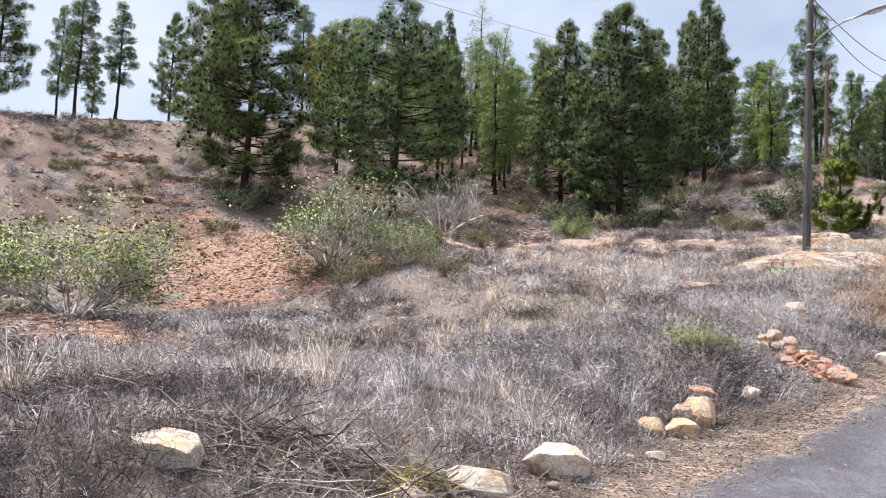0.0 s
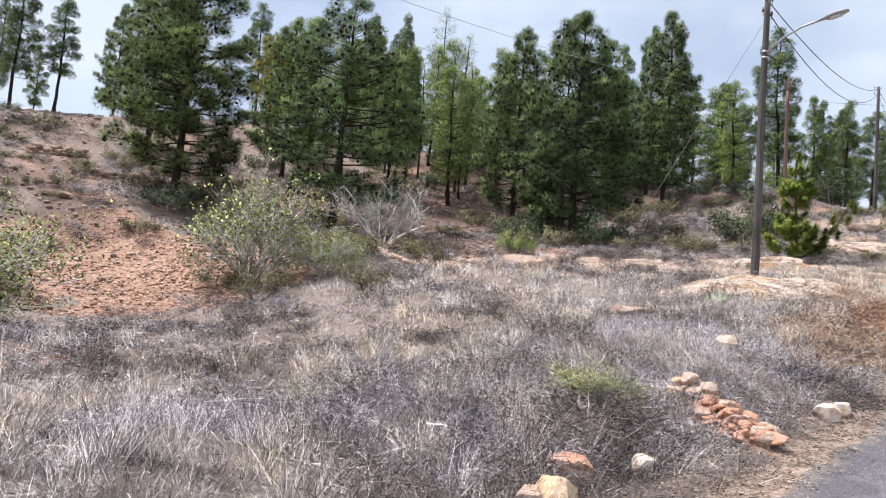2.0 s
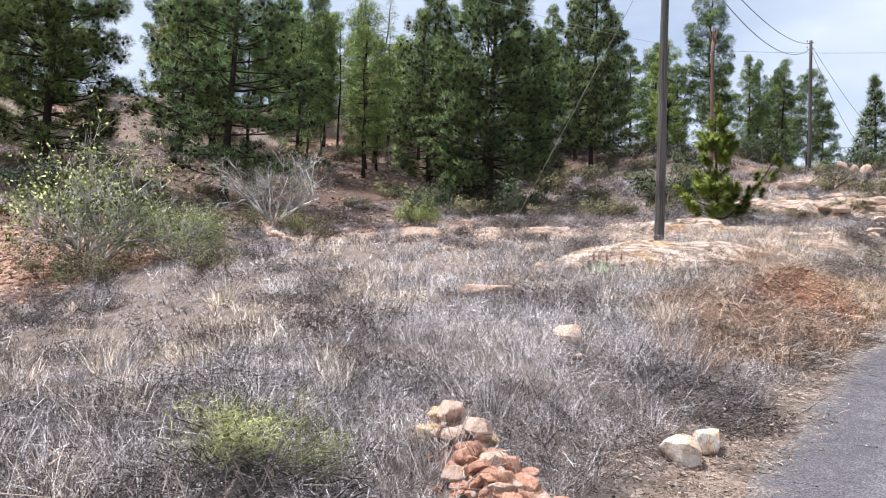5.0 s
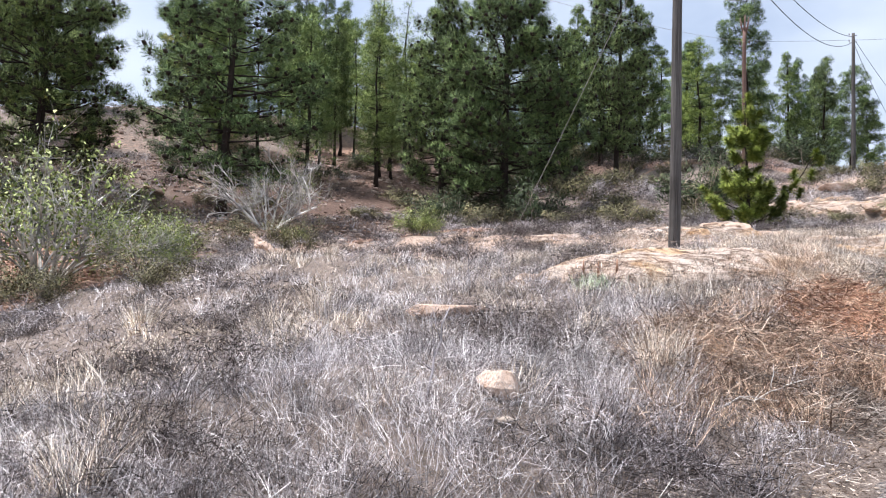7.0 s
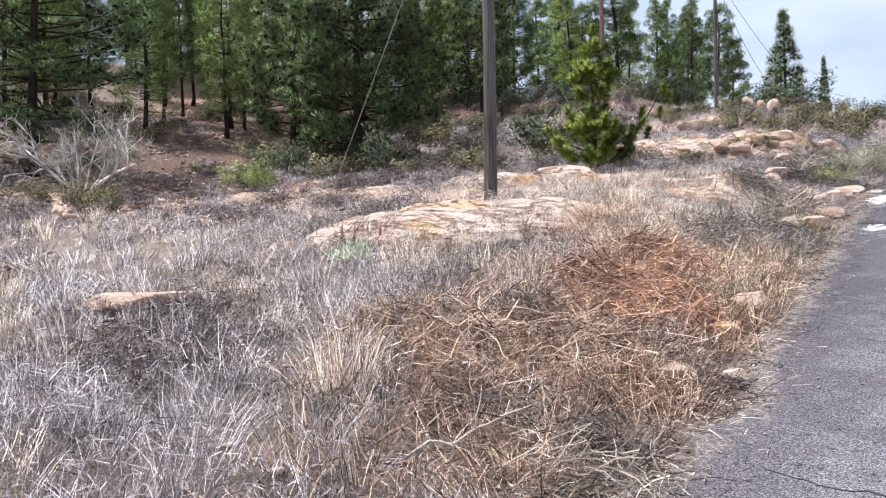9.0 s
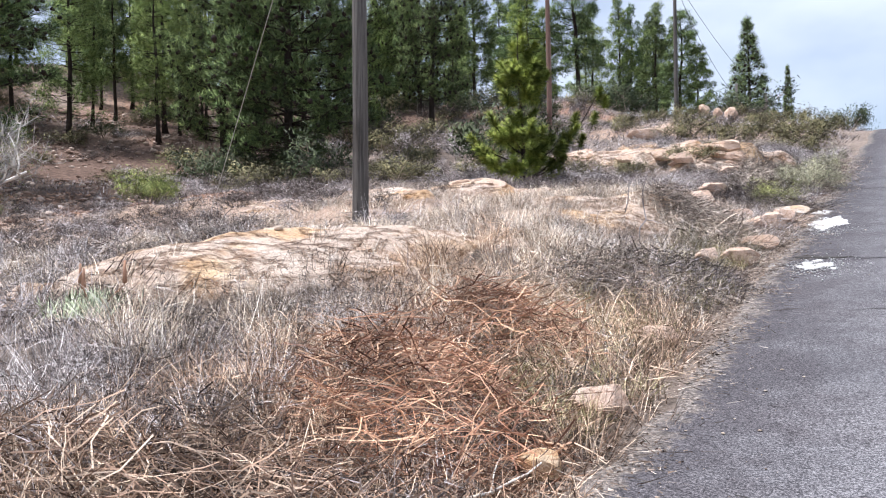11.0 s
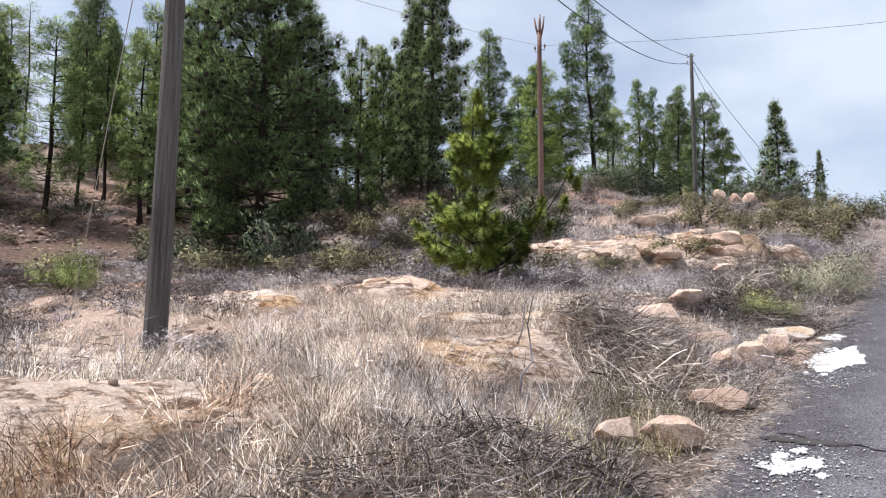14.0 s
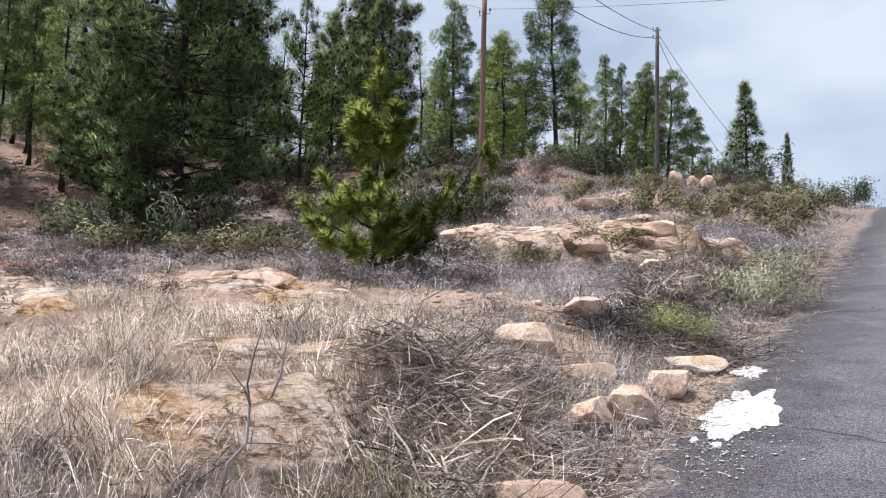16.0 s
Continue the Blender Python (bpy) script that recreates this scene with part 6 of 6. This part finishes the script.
dead_branch(-3.1, 29.6, (0.5, 0.1, 0.06), 0.008, 10, "bare twig lying out over the asphalt", M_TWIG, 3)
dead_branch(-3.2, 18.0, (0.3, 0.45, 0.1), 0.010, 11, "pale broken stick beside the lane", M_PALEBARK, 2)


# ---------------------------------------------------------------- dry grass and scrub
def tufts(rng, x, y, n, height, spread, width, flare, lean=0.25, short=0.4, parts=2, dome=0.5):
    """Blades in tufts: n blades at each place, fanning out; twigs start part of the way up."""
    k = len(x)
    h = np.broadcast_to(height, (k,))
    cx, cy = np.repeat(x, n), np.repeat(y, n)
    hh = np.repeat(h, n)
    a, r = rng.uniform(0, 2 * np.pi, k * n), np.sqrt(rng.random(k * n))
    sp = np.repeat(np.broadcast_to(spread, (k,)), n)
    px, py = cx + np.cos(a) * r * sp, cy + np.sin(a) * r * sp
    out = np.column_stack([np.cos(a), np.sin(a), np.zeros(k * n)]) * (r * flare)[:, None]
    tilt = np.repeat(rng.normal(size=(k, 2)) * lean, n, 0)
    aim = out + np.column_stack([tilt + rng.normal(size=(k * n, 2)) * 0.28, np.ones(k * n)])
    raised = rng.random(k * n) < short
    ln = hh * rng.uniform(0.45, 1.15, k * n) * (1 - 0.3 * r)
    base = np.column_stack([px, py, land_z(px, py) - 0.01])
    up = np.where(raised, rng.uniform(0.1, 0.75, k * n) * hh * (1 - 0.5 * r), 0)
    base[:, 2] += up
    wild = unit(rng.normal(size=(k * n, 3)) * np.array([1, 1, 0.7]) + np.array([0, 0, 0.25]))
    vec = np.where(raised[:, None], wild * (0.45 * ln)[:, None], unit(aim) * ln[:, None])
    bend = np.column_stack([rng.normal(size=(k * n, 2)) * 0.16, -rng.uniform(0.0, 0.22, k * n)]) * ln[:, None]
    w = np.repeat(np.broadcast_to(width, (k,)), n) * rng.uniform(0.6, 1.4, k * n)
    v, t = ribbons(rng, base, vec, bend, w, parts)
    mid = np.column_stack([cx, cy, base[:, 2] - up])
    lie = unit((v.reshape(-1, 2 * parts + 1, 3) - mid[:, None]) / np.maximum(hh, 0.1)[:, None, None] * np.array([dome, dome, 0.4]) + np.array([0, 0, 0.55])
               + 0.45 * rng.normal(size=(k * n, 1, 3)))
    return v, t, lie.reshape(-1, 3)


def stuff(name, sets, material, label, category):
    v, t = join(*[b[:2] for b in sets])
    lie = np.concatenate([b[2] for b in sets]) if len(sets[0]) > 2 else None
    tagged(new(name, mesh(name, v, t, material, normals=lie)), label, category, kind="stuff")


rng = np.random.default_rng(91)
BANDS = ((-6.5, -2.55, 0.0038), (-11.5, -6.5, 0.0062), (-26, -11.5, 0.0110))
scrub, grass, straw, tan = [], [], [], []
for (x0, x1, w), n_clump, n_twig, n_grass in zip(BANDS, (3400, 2300, 2700), (84, 60, 38), (2500, 1800, 1900)):
    x, y = scatter(rng, n_clump, x0, x1, -1.5, 44, lambda x, y: cover_at(x, y) * (1 - 0.75 * straw_at(x, y)) * (1 - 0.7 * tan_at(x, y)) * (0.35 + 0.65 * smooth(0.33, 0.5, vnoise(x, y, 1.5, 22))))
    size = rng.uniform(0.20, 0.50, len(x)) * (0.45 + 1.1 * vnoise(x, y, 1.8, 18))
    scrub.append(tufts(rng, x, y, int(n_twig * 1.5), size, size * 0.95, w * 1.05, 0.75, 0.15, 0.62, 1, 0.9))
    x, y = scatter(rng, n_grass, x0, x1, -1.5, 44, lambda x, y: cover_at(x, y) * (1 - 0.6 * straw_at(x, y)) * (1 - 0.6 * tan_at(x, y)) * (0.3 + 0.7 * smooth(0.35, 0.6, vnoise(x, y, 1.7, 31))))
    size = rng.uniform(0.24, 0.60, len(x)) * (0.5 + 0.9 * vnoise(x, y, 3.0, 25))
    grass.append(tufts(rng, x, y, int(1.25 * (n_twig - 26)), size, 0.18, w * 0.8, 0.6, 0.2, 0.3))
    x, y = scatter(rng, n_grass * 3, x0, x1, -1.5, 44, lambda x, y: cover_at(x, y) * straw_at(x, y) * smooth(0.15, 0.5, vnoise(x, y, 1.1, 41)))
    size = rng.uniform(0.16, 0.42, len(x)) * (0.6 + 0.7 * vnoise(x, y, 1.9, 27))
    straw.append(tufts(rng, x, y, n_twig - 24, size, 0.14, w * 0.85, 0.55, 0.22, 0.2))
x, y = scatter(rng, 1900, -6.5, -2.55, 13, 25, lambda x, y: tan_at(x, y) * smooth(-2.65, -3.0, x))
tan.append(tufts(rng, x, y, 50, rng.uniform(0.2, 0.58, len(x)), 0.15, 0.0042, 0.7, 0.4, 0.35))
# a low mat of broken stalks that hides the soil
mat = []
for (x0, x1, w), n_mat, n_twig in zip(BANDS, (4200, 3600, 3600), (30, 21, 16)):
    x, y = scatter(rng, n_mat, x0, x1, -1.5, 44, lambda x, y: cover_at(x, y) * (1 - 0.85 * straw_at(x, y)))
    mat.append(tufts(rng, x, y, n_twig, rng.uniform(0.06, 0.16, len(x)), 0.26, w * 0.85, 1.3, 0.3, 0.7, 1, 0.3))
stuff("stalk_mat", mat, M_GREYGRASS, "low mat of broken bleached stalks", "grass")
# tall tussocks
TALL = [(-6.3, 4.1), (-6.0, 4.6), (-10.3, 11.9), (-7.95, 11.7), (-12.4, 12.6), (-8.4, 12.4), (-4.6, 16.0), (-10.6, 17.0), (-6.0, 18.6), (-9.5, 15.4), (-6.4, 1.9), (-7.4, 3.0), (-13.0, 15.5), (-7.6, 14.2)]
tx, ty = np.array([p[0] for p in TALL]), np.array([p[1] for p in TALL])
x, y = scatter(rng, 240, -18, -4.2, 2, 27, lambda x, y: cover_at(x, y) * (1 - tan_at(x, y)) * smooth(0.42, 0.7, vnoise(x, y, 3.0, 83)))
straw.append(tufts(rng, x, y, 110, rng.uniform(0.42, 0.75, len(x)), 0.17, 0.003 + 0.0005 * (-3 - x), 0.42, 0.1, 0.12))
straw.append(tufts(rng, tx, ty, 330, rng.uniform(0.7, 0.95, len(tx)), 0.19, 0.003 + 0.0004 * (-3 - tx), 0.42, 0.08, 0.12))
x, y = scatter(rng, 6400, -62, -23, 2, 44, lambda x, y: 0.8 * smooth(0.35, 0.7, vnoise(x, y, 3.2, 44)) * (1 - 0.9 * plate(x, y, -29, 17.5, 7, 5.5, 0.2)) * (1 - 0.9 * plate(x, y, -25.5, 31.0, 6.5, 2.8, 0.3)) * smooth(44, 34, y))
size = rng.uniform(0.25, 0.6, len(x))
scrub.append(tufts(rng, x, y, 34, size * 0.9, size, 0.026, 0.8, 0.1, 0.5, 1, 0.9))
x, y = scatter(rng, 2600, -24, -3.5, 38, 64, lambda x, y: 0.7 * smooth(0.3, 0.7, vnoise(x, y, 3.2, 46)))
size = rng.uniform(0.25, 0.6, len(x))
scrub.append(tufts(rng, x, y, 34, size * 0.9, size, 0.022, 0.8, 0.1, 0.5, 1, 0.9))
x, y = scatter(rng, 1500, -4.1, -2.6, 19, 44, lambda x, y: cover_at(x, y) * smooth(-4.2, -3.3, x) * smooth(0.3, 0.6, vnoise(x, y, 1.3, 61)))
stuff("weed_grass", [tufts(rng, x, y, 46, rng.uniform(0.16, 0.42, len(x)), 0.13, 0.0045, 0.7, 0.25, 0.3)], M_WEEDGRASS, "greenish dry grass along the lane's edge", "grass")
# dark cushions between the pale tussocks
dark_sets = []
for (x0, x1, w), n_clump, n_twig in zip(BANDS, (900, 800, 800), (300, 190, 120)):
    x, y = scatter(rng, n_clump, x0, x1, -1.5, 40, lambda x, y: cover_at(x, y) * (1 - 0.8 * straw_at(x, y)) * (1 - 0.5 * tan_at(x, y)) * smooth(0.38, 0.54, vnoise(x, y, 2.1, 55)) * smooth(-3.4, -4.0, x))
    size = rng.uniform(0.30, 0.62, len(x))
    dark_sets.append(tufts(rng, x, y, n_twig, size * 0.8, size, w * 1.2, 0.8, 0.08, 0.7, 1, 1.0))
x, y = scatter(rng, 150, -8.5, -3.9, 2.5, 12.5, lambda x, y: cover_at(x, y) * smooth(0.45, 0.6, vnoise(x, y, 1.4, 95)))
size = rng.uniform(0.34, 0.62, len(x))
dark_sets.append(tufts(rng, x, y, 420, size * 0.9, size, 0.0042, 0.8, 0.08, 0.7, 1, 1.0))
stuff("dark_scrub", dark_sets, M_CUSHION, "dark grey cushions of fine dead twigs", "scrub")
stuff("dead_scrub", scrub, M_SCRUB, "grey-brown dead scrub of tangled fine twigs", "scrub")
x, y = scatter(rng, 360, -18, -3.6, 0, 30, lambda x, y: cover_at(x, y) * (1 - tan_at(x, y)) * smooth(0.4, 0.75, vnoise(x, y, 2.6, 52)))
grass.append(tufts(rng, x, y, 100, rng.uniform(0.38, 0.72, len(x)), 0.15, 0.003 + 0.0004 * (-3 - x), 0.42, 0.12, 0.12))
x, y = scatter(rng, 420, -8.0, -3.9, 8, 15, cover_at)
grass.append(tufts(rng, x, y, 80, rng.uniform(0.2, 0.5, len(x)), 0.2, 0.0034, 0.7, 0.2, 0.35))
stuff("grey_grass", grass, M_GREYGRASS, "bleached grey dry grass over the field", "grass")
stuff("straw_grass", straw, M_STRAW, "pale straw-coloured dry grass in patches", "grass")
stuff("tan_stalks", tan, M_TAN, "tan and russet dead stalks beside the lane", "grass")

# twigs and stalks lying on the shoulder and between the tufts
x, y = scatter(rng, 190000, -9.5, -2.2, -1, 40, lambda x, y: smooth(-2.2, -2.8, x) * (0.10 + 0.9 * smooth(-4.4, -3.1, x)) * (1 - 0.8 * bedrock(x, y)))
n = len(x)
a, ln = rng.uniform(0, 6.28, n), 0.04 + 0.17 * rng.random(n) ** 2
z = np.where(x > road_left(y), road_top(x, y), land_z(x, y))
base = np.column_stack([x, y, z + 0.018 + 0.06 * rng.random(n) ** 2 * smooth(-2.9, -3.4, x)])
vec = np.column_stack([np.cos(a) * ln, np.sin(a) * ln, np.abs(rng.normal(size=n)) * 0.12 * ln])
stuff("twig_litter", [ribbons(rng, base, vec, rng.normal(size=(n, 3)) * 0.1 * ln[:, None], 0.0025 + 0.004 * rng.random(n), 1)], M_LITTER, "dead twigs and stalks strewn along the lane", "litter")

# small dry leaves and bark chips on the shoulder, thinning out over the asphalt
x, y = scatter(rng, 120000, -4.2, -1.9, -1, 38, lambda x, y: smooth(road_left(y) + 0.3, road_left(y) - 0.1, x + 0.5 * (vnoise(x, y, 0.35, 9) - 0.5)) * (0.35 + 0.65 * smooth(-4.2, -3.1, x)) * (1 - 0.7 * bedrock(x, y)))
n = len(x)
a, ln = rng.uniform(0, 6.28, n), 0.012 + 0.038 * rng.random(n) ** 1.6
z = np.where(x > road_left(y), road_top(x, y), land_z(x, y))
base = np.column_stack([x, y, z + 0.008 + 0.02 * rng.random(n)])
vec = np.column_stack([np.cos(a) * ln, np.sin(a) * ln, rng.normal(size=n) * 0.35 * ln])
stuff("leaf_litter", [ribbons(rng, base, vec, np.zeros((n, 3)), 0.004 + 0.012 * rng.random(n), 1)], M_CHIP, "dry leaves and bark chips along the lane", "litter")
# straw standing over the sandy slab by the lamp pole
x, y = scatter(rng, 2100, -10.5, -4.0, 18.6, 27.5, lambda x, y: (0.25 + 0.75 * smooth(0.35, 0.6, vnoise(x, y, 0.8, 66))) * (1 - 0.93 * bedrock(x, y)) * smooth(18.6, 19.4, y + 0.3 * (x + 6)))
stuff("straw_wisps", [tufts(rng, x, y, 44, rng.uniform(0.14, 0.42, len(x)), 0.16, 0.0045, 0.6, 0.2, 0.2)], M_STRAW, "thin pale straw growing on sandy rock", "grass")
